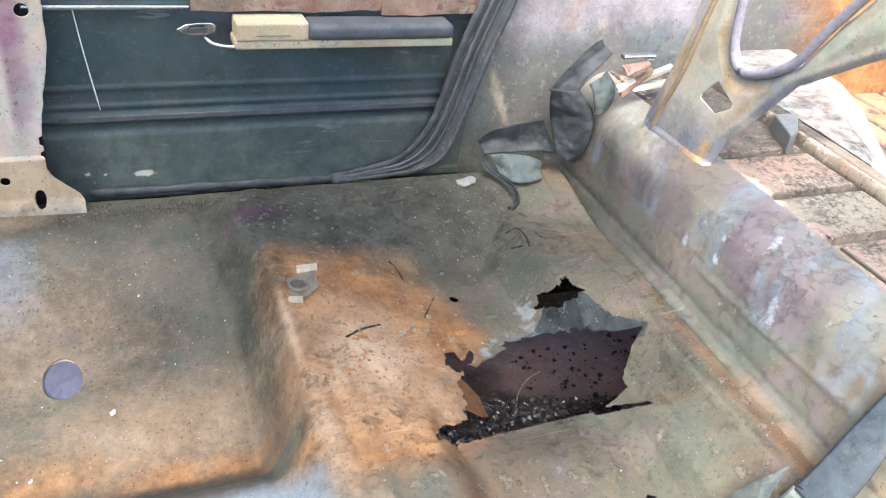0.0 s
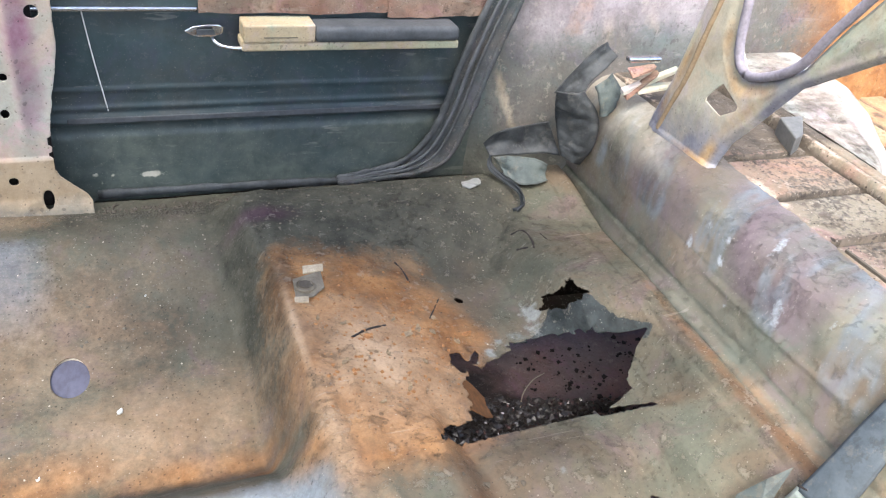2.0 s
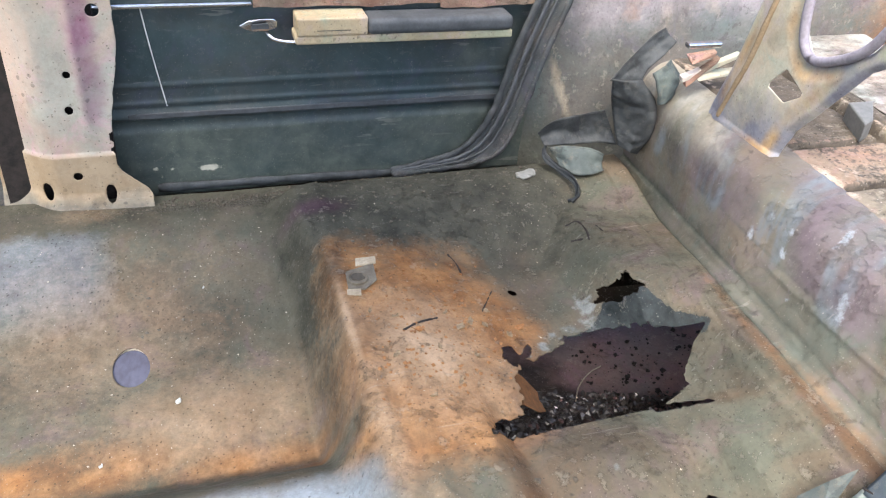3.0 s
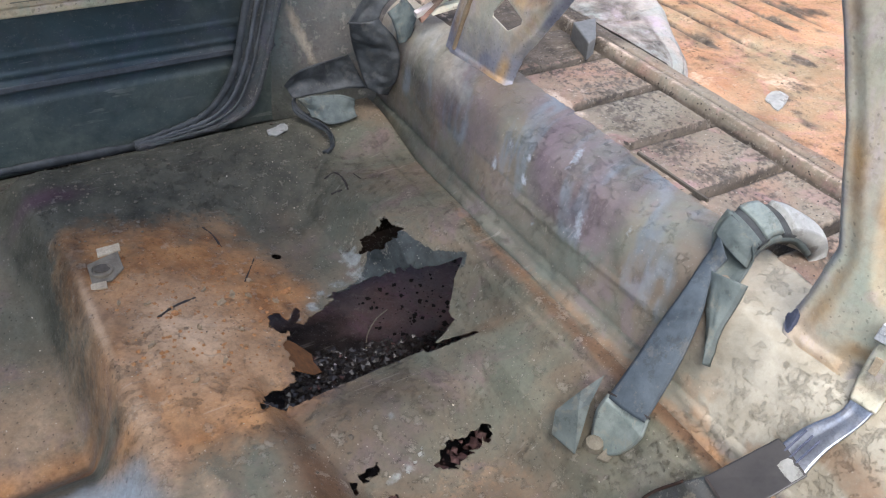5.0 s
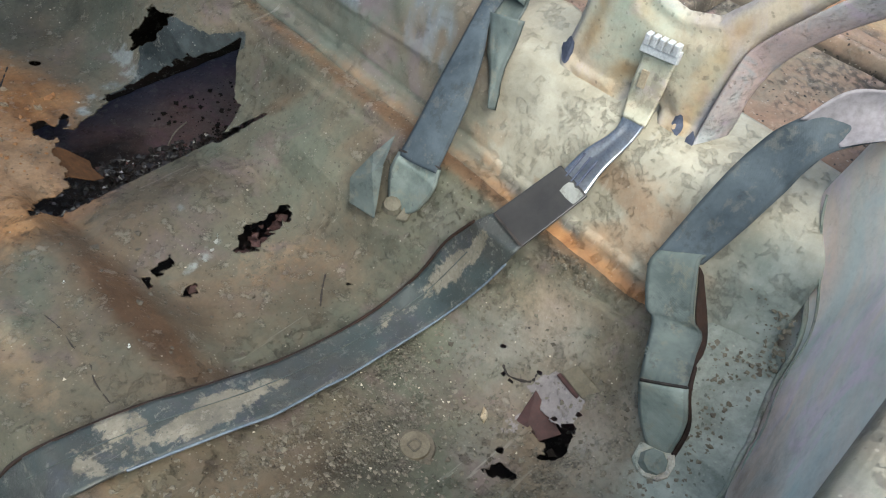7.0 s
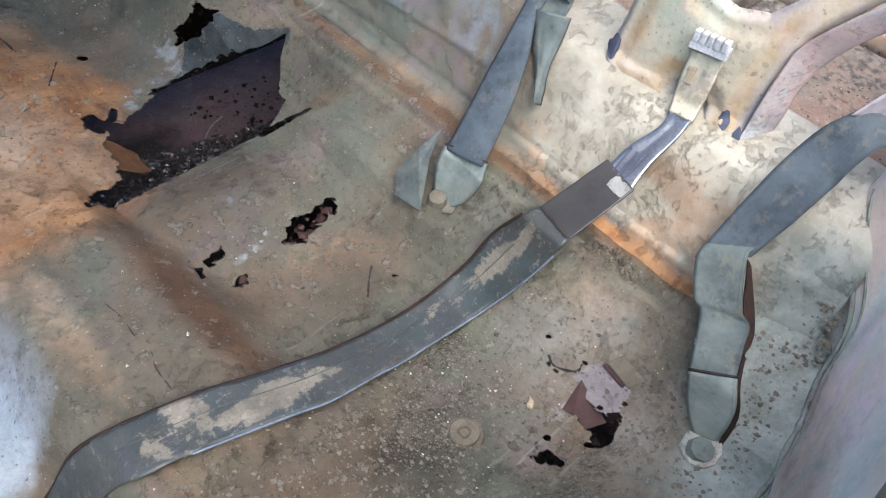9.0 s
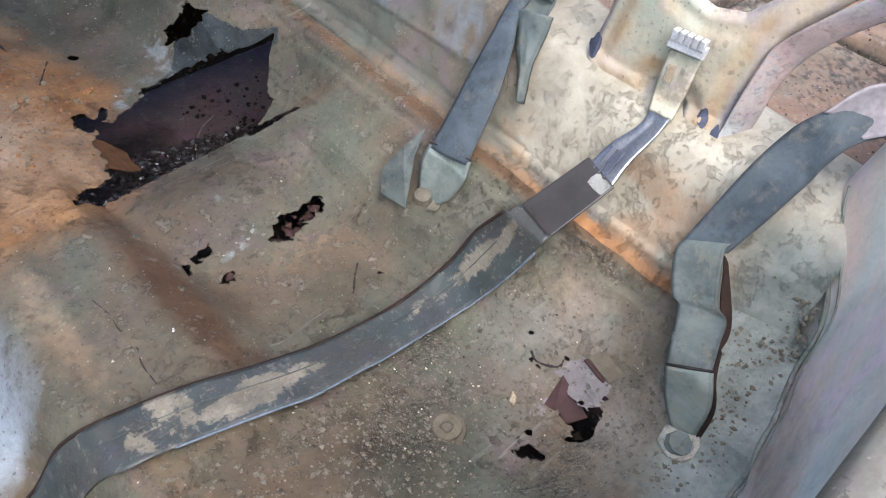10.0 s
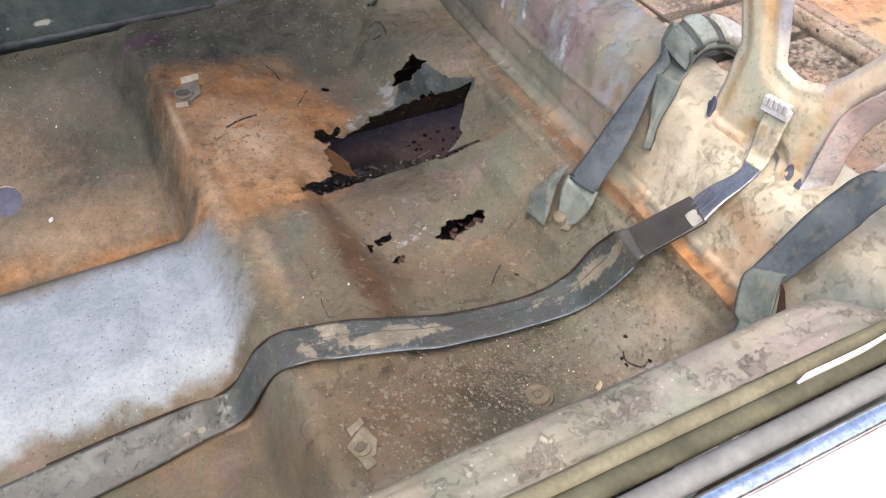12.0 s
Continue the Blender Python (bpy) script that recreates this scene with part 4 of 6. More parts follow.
side_far = sheet("wall_far_quarter", np.arange(0.36, 1.1, 0.008), np.arange(0.44, 1.2, 0.008), far_side, SIDE, None, {
    "grime_shade": lambda x, z: 0.8 * ss(0.62, 0.52, z + 0.05 * grain(x, z, 12, 62)), "tan": lambda x, z: 0.55 * ss(0.1, 0.45, grain(x * 1.6 + 0.5 * z, z * 0.25, 14, 63)),
    "purple": lambda x, z: 0.8 * ss(0.75, 0.9, z + 0.1 * grain(x, z, 6, 64)) * ss(0.55, 0.65, x), "rust": lambda x, z: 0.3 * bell(x, 0.7 + 0.3 * (z - 0.8), 0.02) * ss(0.75, 0.85, z)})
tagged(side_far, "grey primed inner quarter panel beside the seat", "side panel", kind="structure")


def near_side(x, z):
    y = -0.022 + 0.07 * ss(0.35, 0.68, x) + 0.08 * ss(0.62, 0.74, x) - (0.04 * (z - 0.5) + 0.20 * np.maximum(z - 0.5, 0) ** 2) + 0.006 * ss(0.545, 0.525, z) - 0.006 * bell(z, 0.56, 0.008)
    return x, y + 0.003 * grain(x, z, 7, 65), z


side_near = sheet("wall_near_quarter", np.arange(0.30, 1.1, 0.006), np.arange(0.44, 0.97, 0.006), near_side, ARCH, None, {
    "brown": lambda x, z: np.clip(0.65 * bell(z + 0.25 * (x - 0.55), 0.60, 0.06) * (1 + 0.7 * grain(x, z, 14, 66)), 0, 1), "green": lambda x, z: 0.9 * ss(0.56, 0.53, z + 0.01 * grain(x, z, 30, 67)) + 0.25 * ss(0.1, 0.5, grain(x, z, 9, 68))})
tagged(side_near, "mauve grey inner wheel arch with brown stains", "side panel", kind="structure")

def seam_points():
    out = []
    for x in np.linspace(0.36, 0.72, 30):
        z = 0.52
        for _ in range(8):
            z = rest_z(min(x, 0.60), float(near_side(np.array([x]), np.array([z]))[1][0])) + max(x - 0.60, 0.0)
        out.append((x, float(near_side(np.array([x]), np.array([z]))[1][0]), z))
    return out


SEAM = seam_points()
tube("seam_bead", [(x, y + 0.003, z + 0.002) for x, y, z in SEAM], 0.0028, SEALANT, side_near, "lumpy grey green seam sealer", 140, 8, wobble=0.7)
tube("seam_bead", [(x, y - 0.001, z + 0.020) for x, y, z in SEAM], 0.0016, SEALANT, side_near, "lumpy grey green seam sealer", 140, 8, wobble=0.5)

for nm, yy in (("wall_trunk_far", 1.73), ("wall_trunk_near", -0.09)):
    w = sheet(nm, np.arange(1.08, 2.42, 0.02), np.arange(0.4, 1.05, 0.02), lambda x, z, yy=yy: (x, yy + 0.003 * grain(x, z, 7, 68), z), SIDE, None, {"tan": lambda x, z: 0.7 * ss(0.05, 0.4, grain(x, z * 0.3, 8, 69)), "purple": lambda x, z: 0.6 * ss(0.1, 0.4, grain(x * 0.4, z, 7, 70)), "rust": lambda x, z: 0.8 * ss(1.45, 1.7, x + 0.1 * grain(x, z, 6, 74))})
    tagged(w, "grey primed inner trunk side panel with rust", "side panel", kind="structure")
w = sheet("wall_trunk_rear", np.arange(-0.1, 1.75, 0.02), np.arange(0.4, 0.9, 0.02), lambda y, z: (2.39 + 0 * y, y, z), TRUNK)
tagged(w, "rusted rear trunk panel", "rear panel", kind="structure")

# ---- pillar between the doors ----
def pillar_hole(x, z):
    d = np.full(np.broadcast(x, z).shape, 1.0)
    for cx, cz, rx, rz in ((-0.262, 0.85, 0.011, 0.011), (-0.318, 0.745, 0.0065, 0.0065), (-0.325, 0.68, 0.007, 0.008), (-0.331, 0.553, 0.008, 0.008), (-0.386, 0.522, 0.009, 0.017), (-0.280, 0.515, 0.009, 0.017)):
        d = np.minimum(d, (np.hypot((x - cx) / rx, (z - cz) / rz) - 1) * rx)
    edge = -0.232 - 0.03 * ss(0.82, 0.62, z) + 0.055 * ss(0.575, 0.50, z) - 0.006 * (np.abs(z - 0.625) < 0.009) - 0.006 * (np.abs(z - 0.60) < 0.006) + 0.002 * grain(x, z, 60, 71)
    return np.minimum(d, edge - x)


pillar = sheet("pillar", np.arange(-0.47, -0.17, 0.0035), np.arange(0.47, 1.3, 0.0035), lambda x, z: (
    x, 1.497 + 0.012 * ss(-0.30, -0.26, x) * ss(0.6, 0.7, z) - 0.004 * bell(x, -0.30, 0.008) * ss(0.6, 0.7, z) - 0.004 * ss(0.597, 0.592, z) - 0.10 * ss(0.52, 0.47, z) * 0.3 + 0.06 * ss(-0.36, -0.46, x), z + 0 * x), PILLAR, pillar_hole, {
    "purple": lambda x, z: 1.1 * bell(x, -0.285, 0.022) * ss(0.6, 0.75, z) * (0.8 + 0.6 * grain(x, z, 20, 72)), "tan": lambda x, z: ss(0.60, 0.585, z) * 0.9,
    "grime_shade": lambda x, z: 0.8 * ss(0.53, 0.48, z + 0.02 * grain(x, z, 30, 73))})
tagged(pillar, "pink primed steel door pillar with bolt holes", "pillar", kind="structure")
# Solid black box gives the bolt holes their shade.
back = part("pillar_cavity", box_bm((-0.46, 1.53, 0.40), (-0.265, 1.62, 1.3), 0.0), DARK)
tagged(back, "black box painted as the shaded hollow behind the pillar", "pillar", kind="structure")

# ---- far rear door ----
door = thing("car_door", "slate blue vinyl trimmed rear door with torn top", "car door", at=(0.15, 1.56, 0.47))


def under_thing(ob, owner):
    """Keeps the part where it stands, as a child of its thing."""
    ob.parent = owner
    ob.matrix_parent_inverse = Matrix.Translation(owner.location).inverted()
    return ob


def under_part(ob, owner):
    """A piece of a part, kept where it stands."""
    ob.parent = owner
    return ob


def door_shape(x, z):
    y = 1.552 - 0.010 * bell(z, 0.638, 0.008) - 0.004 * bell(z, 0.66, 0.004) - 0.003 * bell(z, 0.695, 0.004) - 0.012 * ss(0.615, 0.60, z) * 0.4 + 0.0
    return x, y + 0.002 * grain(x, z, 6, 81) + 0.0004 * grain(x, z, 150, 82), z


panel = sheet("trim_panel", np.arange(-0.36, 0.66, 0.005), np.arange(0.468, 0.862, 0.004), door_shape, DOOR, None, {
    "grime_shade": lambda x, z: np.clip(0.8 * ss(0.63, 0.60, z) * (0.75 + 0.6 * grain(x, z, 7, 83)) + 0.9 * ss(0.50, 0.475, z) + 0.5 * blob(x, z, 0.42, 0.73, 0.05, 0.03), 0, 1),
    "pale": lambda x, z: many(x, z, [(-0.10, 0.522, 0.022, 0.006, 1.2), (-0.20, 0.527, 0.006, 0.004, 1.0), (-0.17, 0.525, 0.004, 0.004, 0.9), (-0.19, 0.51, 0.006, 0.003, 0.8)])})
under_thing(panel, door)
bm = box_bm((-0.36, 1.541, 0.838), (0.0, 1.556, 0.846), 0.003)
under_thing(part("top_moulding", bm, CHROME, None, "thin chrome top moulding"), door)
under_thing(part("rib", box_bm((-0.235, 1.5395, 0.634), (0.49, 1.5435, 0.645), 0.0018), PAD, None, "raised moulded rib"), door)
under_thing(tube("scratch", [(-0.19, 1.549, 0.845), (-0.18, 1.548, 0.76), (-0.165, 1.548, 0.655)], 0.0012, WHITE, None, "long white scratch", 20, 6), door)


def torn_card(y, x0, x1, seed, z0):
    x = np.linspace(x0, x1, 60)
    low = z0 + 0.008 * grain(x, 0 * x, 14, seed)
    pts = [(a, y, b) for a, b in zip(x, low)] + [(x1, y + 0.002, 0.93), (x0, y + 0.002, 0.93)]
    return prism_bm(pts, (0, 0.003, 0))


under_thing(part("torn_card", torn_card(1.535, 0.0, 0.36, 3, 0.838), TORN, None, "torn brown hardboard backing"), door)
under_thing(part("torn_card", torn_card(1.53, 0.345, 0.56, 8, 0.832), TORN, None, "torn brown hardboard backing"), door)
arm = part("armrest", box_bm((0.067, 1.492, 0.782), (0.481, 1.548, 0.798), 0.004, 3), CREAM, None, "cream plastic armrest base")
under_thing(arm, door)
under_part(part("armrest_pad", box_bm((0.197, 1.485, 0.798), (0.479, 1.546, 0.827), 0.010, 4), PAD, None, "dark grey padded armrest top", True), arm)
under_part(part("armrest_block", box_bm((0.070, 1.490, 0.798), (0.198, 1.546, 0.831), 0.004, 3), CREAM, None, "cream plastic armrest end"), arm)
under_part(part("inset_line", box_bm((0.105, 1.4880, 0.808), (0.165, 1.4895, 0.8095), 0.0), OLIVE, None, "moulded line"), arm)
handle_outline = [(a * 1.1, b - 0.017) for a, b in [(-0.026, 0.829), (-0.012, 0.838), (0.008, 0.841), (0.030, 0.840), (0.036, 0.834), (0.034, 0.822), (0.018, 0.818), (-0.004, 0.819), (-0.018, 0.823)]]
handle = under_thing(part("door_handle", prism_bm([(a, 1.512 + 0.2 * abs(a), b) for a, b in handle_outline], (0, 0.007, 0), 0.002), CHROME, None, "chrome door pull cup", True), door)
# Raised dark plate paints the shade of the pull cup.
under_part(part("handle_recess", prism_bm([(-0.008, 1.5125, 0.808), (-0.006, 1.5115, 0.817), (0.022, 1.5125, 0.818), (0.024, 1.5135, 0.808)], (0, -0.0035, 0)), PAD, None, "dark plate painted as the cup's shaded recess"), handle)
under_part(tube("handle_bracket", [(0.018, 1.53, 0.800), (0.03, 1.515, 0.788), (0.06, 1.508, 0.783), (0.09, 1.505, 0.786)], 0.004, CHROME, None, "chrome bracket", 30), handle)

front_door = sheet("wall_front_door", np.arange(-1.3, -0.40, 0.02), np.arange(0.44, 1.02, 0.02), lambda x, z: (x, 1.575 + 0.003 * grain(x, z, 6, 84), z), SIDE)
tagged(front_door, "grey green inner panel ahead of the pillar", "side panel", kind="structure")

# ---- rubber seals round the door opening ----
seal = thing("door_seal", "perished grey black rubber door seal", "door seal", at=(0.45, 1.53, 0.48))
path_in = [(-0.2, 0.487), (0.05, 0.484), (0.29, 0.478), (0.385, 0.488), (0.452, 0.53), (0.485, 0.60), (0.515, 0.70), (0.555, 0.79), (0.615, 0.87), (0.70, 0.97)]
under_thing(tube("sill_strip", [(x, 1.535, z + 0.004) for x, z in path_in[:5]], 0.009, RUBBER, None, "", 80, 10, flat=0.7, wobble=0.55), seal)
SEAL_IN = np.array([(0.26, 1.53, 0.492), (0.323, 1.528, 0.507), (0.383, 1.525, 0.522), (0.430, 1.522, 0.560), (0.467, 1.52, 0.623), (0.497, 1.52, 0.739), (0.540, 1.52, 0.864), (0.585, 1.52, 0.97)])
SEAL_OUT = np.array([(0.26, 1.515, 0.487), (0.379, 1.505, 0.500), (0.441, 1.50, 0.509), (0.500, 1.50, 0.540), (0.537, 1.50, 0.640), (0.570, 1.50, 0.757), (0.609, 1.50, 0.870), (0.645, 1.50, 0.97)])
under_thing(ribbon("seal_body", SEAL_IN, SEAL_OUT, SEAL, None, "broad perished rubber moulding", 120, 0.006, 0.004, 21, across=18, crush=0.004), seal)
for at, rad, mat in ((0.06, 0.0075, RUBBER), (0.34, 0.0045, PAD), (0.56, 0.0035, RUBBER), (0.92, 0.0060, SEAL)):
    line = SEAL_IN * (1 - at) + SEAL_OUT * at + np.array((0, -0.004, 0))
    under_thing(tube("seal_strip", [tuple(p) for p in line], rad, mat, None, "", 120, 10, flat=0.7, wobble=0.8), seal)

# ---- diagonal seat back braces ----
def brace(name, outline, hole, x0, lean, flip):
    ob = thing(name, "cream primed steel brace with rusty edges", "brace", group="seat back braces", at=(x0, outline[0][0], outline[0][1]))
    o = np.array(outline)
    ylo, yhi, zlo, zhi = o[:, 0].min() - 0.004, o[:, 0].max() + 0.004, o[:, 1].min() - 0.004, o[:, 1].max() + 0.004

    def d_out(y, z):
        d = -poly_dist(y, z, outline) + 0.0012 * grain(y, z, 40, 91)
        return np.minimum(d, poly_dist(y, z, hole)) if hole else d

    def shape(y, z):
        edge = -poly_dist(y, z, outline)
        x = x0 + lean * (z - zlo) + 0.009 * ss(0.008, 0.0, edge) - 0.005 * ss(0.014, 0.034, edge) + 0.0012 * grain(y, z, 14, 92)
        return x, y, z

    plate = sheet("plate", np.arange(ylo, yhi, 0.003), np.arange(zlo, zhi, 0.003), shape, BRACE, d_out, {
        "rust": lambda y, z: np.clip(0.8 * bell(-poly_dist(y, z, outline), 0.022, 0.014) * (0.35 + 1.1 * grain(y, z, 14, 93)), 0, 1),
        "blue": lambda y, z: np.clip(0.8 * ss(0.016, 0.004, -poly_dist(y, z, outline)) * (0.5 + 1.0 * grain(y, z, 14, 96)) + ss(0.1, 0.5, grain(y, z, 9, 94)) * (0.6 if flip else 0.25) + (0.75 * ss(0.86, 0.74, z + 0.05 * grain(y, z, 16, 90)) if flip else 0.0), 0, 1),
        "grime_shade": lambda y, z: np.clip(ss(-0.1, 0.5, grain(y, z, 11, 95 + (1 if flip else 0))) * (0.4 if flip else 0.3), 0, 1)}, rim=0.002)
    under_thing(plate, ob)
    return ob


FAR_BRACE = [(1.240, 0.700), (1.222, 0.77), (1.203, 0.83), (1.188, 0.90), (1.172, 0.98), (1.155, 1.22), (1.05, 1.22), (1.078, 1.0), (1.062, 0.935), (1.03, 0.905), (0.985, 0.918), (0.93, 0.955), (0.885, 1.03), (0.80, 1.15), (0.70, 1.22), (0.58, 1.22), (0.70, 1.10), (0.80, 1.02), (0.92, 0.93), (0.98, 0.845), (1.02, 0.79), (1.045, 0.715)]
brace("seat_back_brace", FAR_BRACE, [(1.098, 0.838), (1.066, 0.878), (1.012, 0.856), (1.05, 0.828)], 0.765, 0.02, True)
far_brace = bpy.data.objects["seat_back_brace"]
under_thing(tube("rolled_rim", [(0.766, 1.072, 1.02), (0.766, 1.058, 0.937), (0.767, 1.03, 0.909), (0.767, 0.985, 0.922), (0.767, 0.932, 0.960), (0.768, 0.888, 1.035), (0.770, 0.802, 1.155), (0.772, 0.70, 1.226)], 0.0075, MAUVE_GREY, None, "rolled mauve grey rim", 60, 10), far_brace)
under_thing(tube("ridge", [(0.762, 1.192, 0.74), (0.761, 1.172, 0.80), (0.762, 1.153, 0.86), (0.763, 1.138, 0.94), (0.765, 1.125, 1.02), (0.768, 1.12, 1.2)], 0.005, SANDY, None, "rusty pressed ridge", 60, 10, wobble=0.3), far_brace)
NEAR_BRACE = [(0.428, 0.722), (0.415, 0.78), (0.408, 0.85), (0.432, 0.91), (0.455, 0.97), (0.50, 1.06), (0.58, 1.20), (0.46, 1.20), (0.37, 1.0), (0.345, 0.90), (0.33, 0.855), (0.30, 0.848), (0.268, 0.858), (0.235, 0.90), (0.17, 1.0), (0.08, 1.12), (0.02, 1.12), (0.115, 0.995), (0.176, 0.922), (0.222, 0.856), (0.232, 0.819), (0.238, 0.76), (0.241, 0.712), (0.29, 0.702), (0.292, 0.74), (0.325, 0.745), (0.33, 0.708), (0.40, 0.700)]
near_brace = brace("seat_back_brace", NEAR_BRACE, None, 0.708, 0.04, False)
for sy, sz, ry, rz in ((0.414, 0.745, 0.007, 0.018), (0.262, 0.738, 0.007, 0.012), (0.243, 0.728, 0.005, 0.012)):
    a = np.linspace(0, 2 * np.pi, 18, endpoint=False)
    rag = 1 + 0.45 * grain(np.cos(a) * 1.7, np.sin(a) * 1.7 + sy * 50, 1.0, 99)
    under_thing(part("slot", prism_bm([(0.7048 + 0.04 * (sz - 0.70), sy + k * ry * math.cos(t), sz + k * rz * math.sin(t)) for t, k in zip(a, rag)], (0.0008, 0, 0)), SLOT, None, "dark blue worn patch"), near_brace)

leaned_thing(far_brace)
FLANGE_IN = [(0.722, 0.03, 1.115), (0.716, 0.115, 0.99), (0.714, 0.174, 0.921), (0.712, 0.221, 0.856), (0.710, 0.231, 0.819), (0.708, 0.237, 0.76), (0.707, 0.240, 0.718)]
FLANGE_OUT = [(0.75, 0.0, 1.09), (0.742, 0.10, 0.96), (0.738, 0.166, 0.89), (0.736, 0.200, 0.84), (0.735, 0.214, 0.795), (0.735, 0.217, 0.756), (0.735, 0.226, 0.697)]
under_thing(ribbon("side_flange", FLANGE_IN, FLANGE_OUT, FLANGE, None, "mauve grey bent side flange", 70, 0.002, 0.002, 22, crush=0.0008), near_brace)
leaned_thing(near_brace, 0.6)

# ---- seat belts ----
def belt(name, label):
    return thing(name, label, "seat belt", group="seat belts", at=(0.5, 0.5, 0.5))


centre = belt("seat_belt", "long grey webbing lap belt lying across the seat pan")
zz = lambda x, y: float(floor_z(np.array([x]), np.array([y]))[0])
STRAP_FAR = [(-0.45, 0.490, 0.405), (-0.323, 0.500, 0.404), (-0.173, 0.506, 0.412), (-0.06, 0.510, 0.413), (-0.004, 0.512, 0.414), (0.042, 0.494, 0.496), (0.071, 0.462, 0.548), (0.109, 0.455, 0.549), (0.169, 0.443, 0.545), (0.208, 0.433, 0.538), (0.293, 0.422, 0.514), (0.353, 0.417, 0.503), (0.424, 0.418, 0.490), (0.482, 0.422, 0.486), (0.532, 0.428, 0.486), (0.585, 0.425, 0.522), (0.612, 0.388, 0.575)]
STRAP_NEAR = [(-0.42, 0.430, 0.382), (-0.30, 0.437, 0.381), (-0.16, 0.450, 0.381), (-0.07, 0.464, 0.381), (-0.004, 0.468, 0.390), (0.046, 0.430, 0.506), (0.076, 0.400, 0.550), (0.117, 0.393, 0.549), (0.165, 0.383, 0.543), (0.217, 0.372, 0.536), (0.264, 0.366, 0.522), (0.311, 0.367, 0.510), (0.357, 0.364, 0.502), (0.428, 0.365, 0.490), (0.505, 0.362, 0.486), (0.565, 0.350, 0.515), (0.602, 0.338, 0.562)]
top_edge = [tuple(p) for p in spline(STRAP_FAR, 92)]
low_edge = [tuple(p) for p in spline(STRAP_NEAR, 92)]
strap = ribbon("webbing", top_edge, low_edge, STRAP, None, "muddy sheathed webbing", 260, 0.003, 0.0015, 1)
co = np.array([v.co for v in strap.data.vertices])
strap.data.attributes.new("mud", "FLOAT", "POINT").data.foreach_set("value", np.clip(many(co[:, 0], co[:, 1], [(0.13, 0.43, 0.03, 0.05, 0.9), (0.22, 0.40, 0.08, 0.018, 1.0), (0.55, 0.40, 0.05, 0.02, 0.7), (0.45, 0.40, 0.06, 0.012, 0.5), (0.58, 0.39, 0.02, 0.012, 1.0), (0.10, 0.42, 0.02, 0.03, 0.7), (-0.05, 0.48, 0.06, 0.015, 0.5)]) * (1 + 0.8 * grain(co[:, 0], co[:, 1], 40, 15)), 0, 1).astype(np.float32))
under_thing(strap, centre)
line = [tuple(np.array(a) * 0.6 + np.array(b) * 0.4 + np.array((0, 0, 0.0024))) for a, b in zip(top_edge[30:-2:5], low_edge[30:-2:5])]
under_thing(tube("seam", line, 0.0006, WEB_MID, None, "stitched seam", 200, 5, wobble=0.9), centre)
# Thin blue tube paints the highlight on the strap's lower edge.
under_thing(tube("edge", [(a, b - 0.001, c + 0.001) for a, b, c in low_edge[40::4]], 0.0015, EDGE_HIGHLIGHT, None, "blue highlight painted along the lower edge", 220, 6), centre)
# Brown edge line, with the strap's contact shadow put into its colour.
under_thing(tube("edge", [(a, b + 0.001, c) for a, b, c in top_edge[8::4]], 0.0022, BROWN_SHADE, None, "dark brown upper edge with contact shade painted in", 220, 6), centre)
bk = prism_bm([(0.600, 0.388, 0.577), (0.652, 0.350, 0.651), (0.645, 0.302, 0.643), (0.596, 0.336, 0.564)], (0.010, 0.004, -0.010), 0.002)
buckle = under_thing(part("buckle", bk, HOUSING, None, "dark rectangular buckle cover"), centre)


def on_buckle(u, v):
    a, b, c, d = (np.array(p) for p in ((0.600, 0.388, 0.577), (0.652, 0.350, 0.651), (0.645, 0.302, 0.643), (0.596, 0.336, 0.564)))
    return tuple((a * (1 - u) + b * u) * (1 - v) + (d * (1 - u) + c * u) * v + np.array((-0.0022, -0.001, 0.0022)))


worn = [(0.40, 0.94), (0.46, 0.80), (0.53, 0.66), (0.57, 0.50), (0.66, 0.42), (0.75, 0.45), (0.80, 0.50), (0.86, 0.46), (0.94, 0.47), (0.975, 0.55), (0.95, 0.66), (0.975, 0.75), (0.97, 0.94), (0.7, 0.955)]
under_part(part("buckle_face", prism_bm([on_buckle(u, v) for u, v in worn], (-0.0006, -0.0002, 0.0006)), WEB_PALE, None, "pale worn buckle face"), buckle)
under_part(part("buckle_seam", prism_bm([on_buckle(u, v) for u, v in ((0.0, 0.02), (0.03, 0.02), (0.03, 0.98), (0.0, 0.98))], (-0.0006, -0.0002, 0.0006)), DARK, None, "dark seam"), buckle)
for k in range(3):
    v0 = 0.12 + 0.25 * k
    under_part(part("rib", prism_bm([(0.650 + 0.020 * u - 0.0025, 0.342 - 0.034 * v - 0.004 * u, 0.642 + 0.028 * u + 0.0015) for u, v in ((0.0, v0), (1.0, v0), (1.0, v0 + 0.06), (0.0, v0 + 0.06))], (-0.001, 0, 0.001)), SLOT, None, "dark groove"), buckle)
under_thing(ribbon("tongue", [(0.648, 0.346, 0.640), (0.672, 0.338, 0.668), (0.690, 0.320, 0.70), (0.693, 0.316, 0.727)], [(0.643, 0.306, 0.634), (0.668, 0.305, 0.665), (0.689, 0.296, 0.70), (0.693, 0.288, 0.735)], STEEL, None, "bare steel belt tongue", 30, 0.003), centre)
tongue = under_thing(ribbon("tongue_plate", [(0.692, 0.317, 0.722), (0.694, 0.320, 0.761), (0.699, 0.320, 0.80)], [(0.691, 0.287, 0.728), (0.693, 0.285, 0.76), (0.699, 0.285, 0.805)], BRACE, None, "worn cream plated end of the tongue", 20, 0.004), centre)
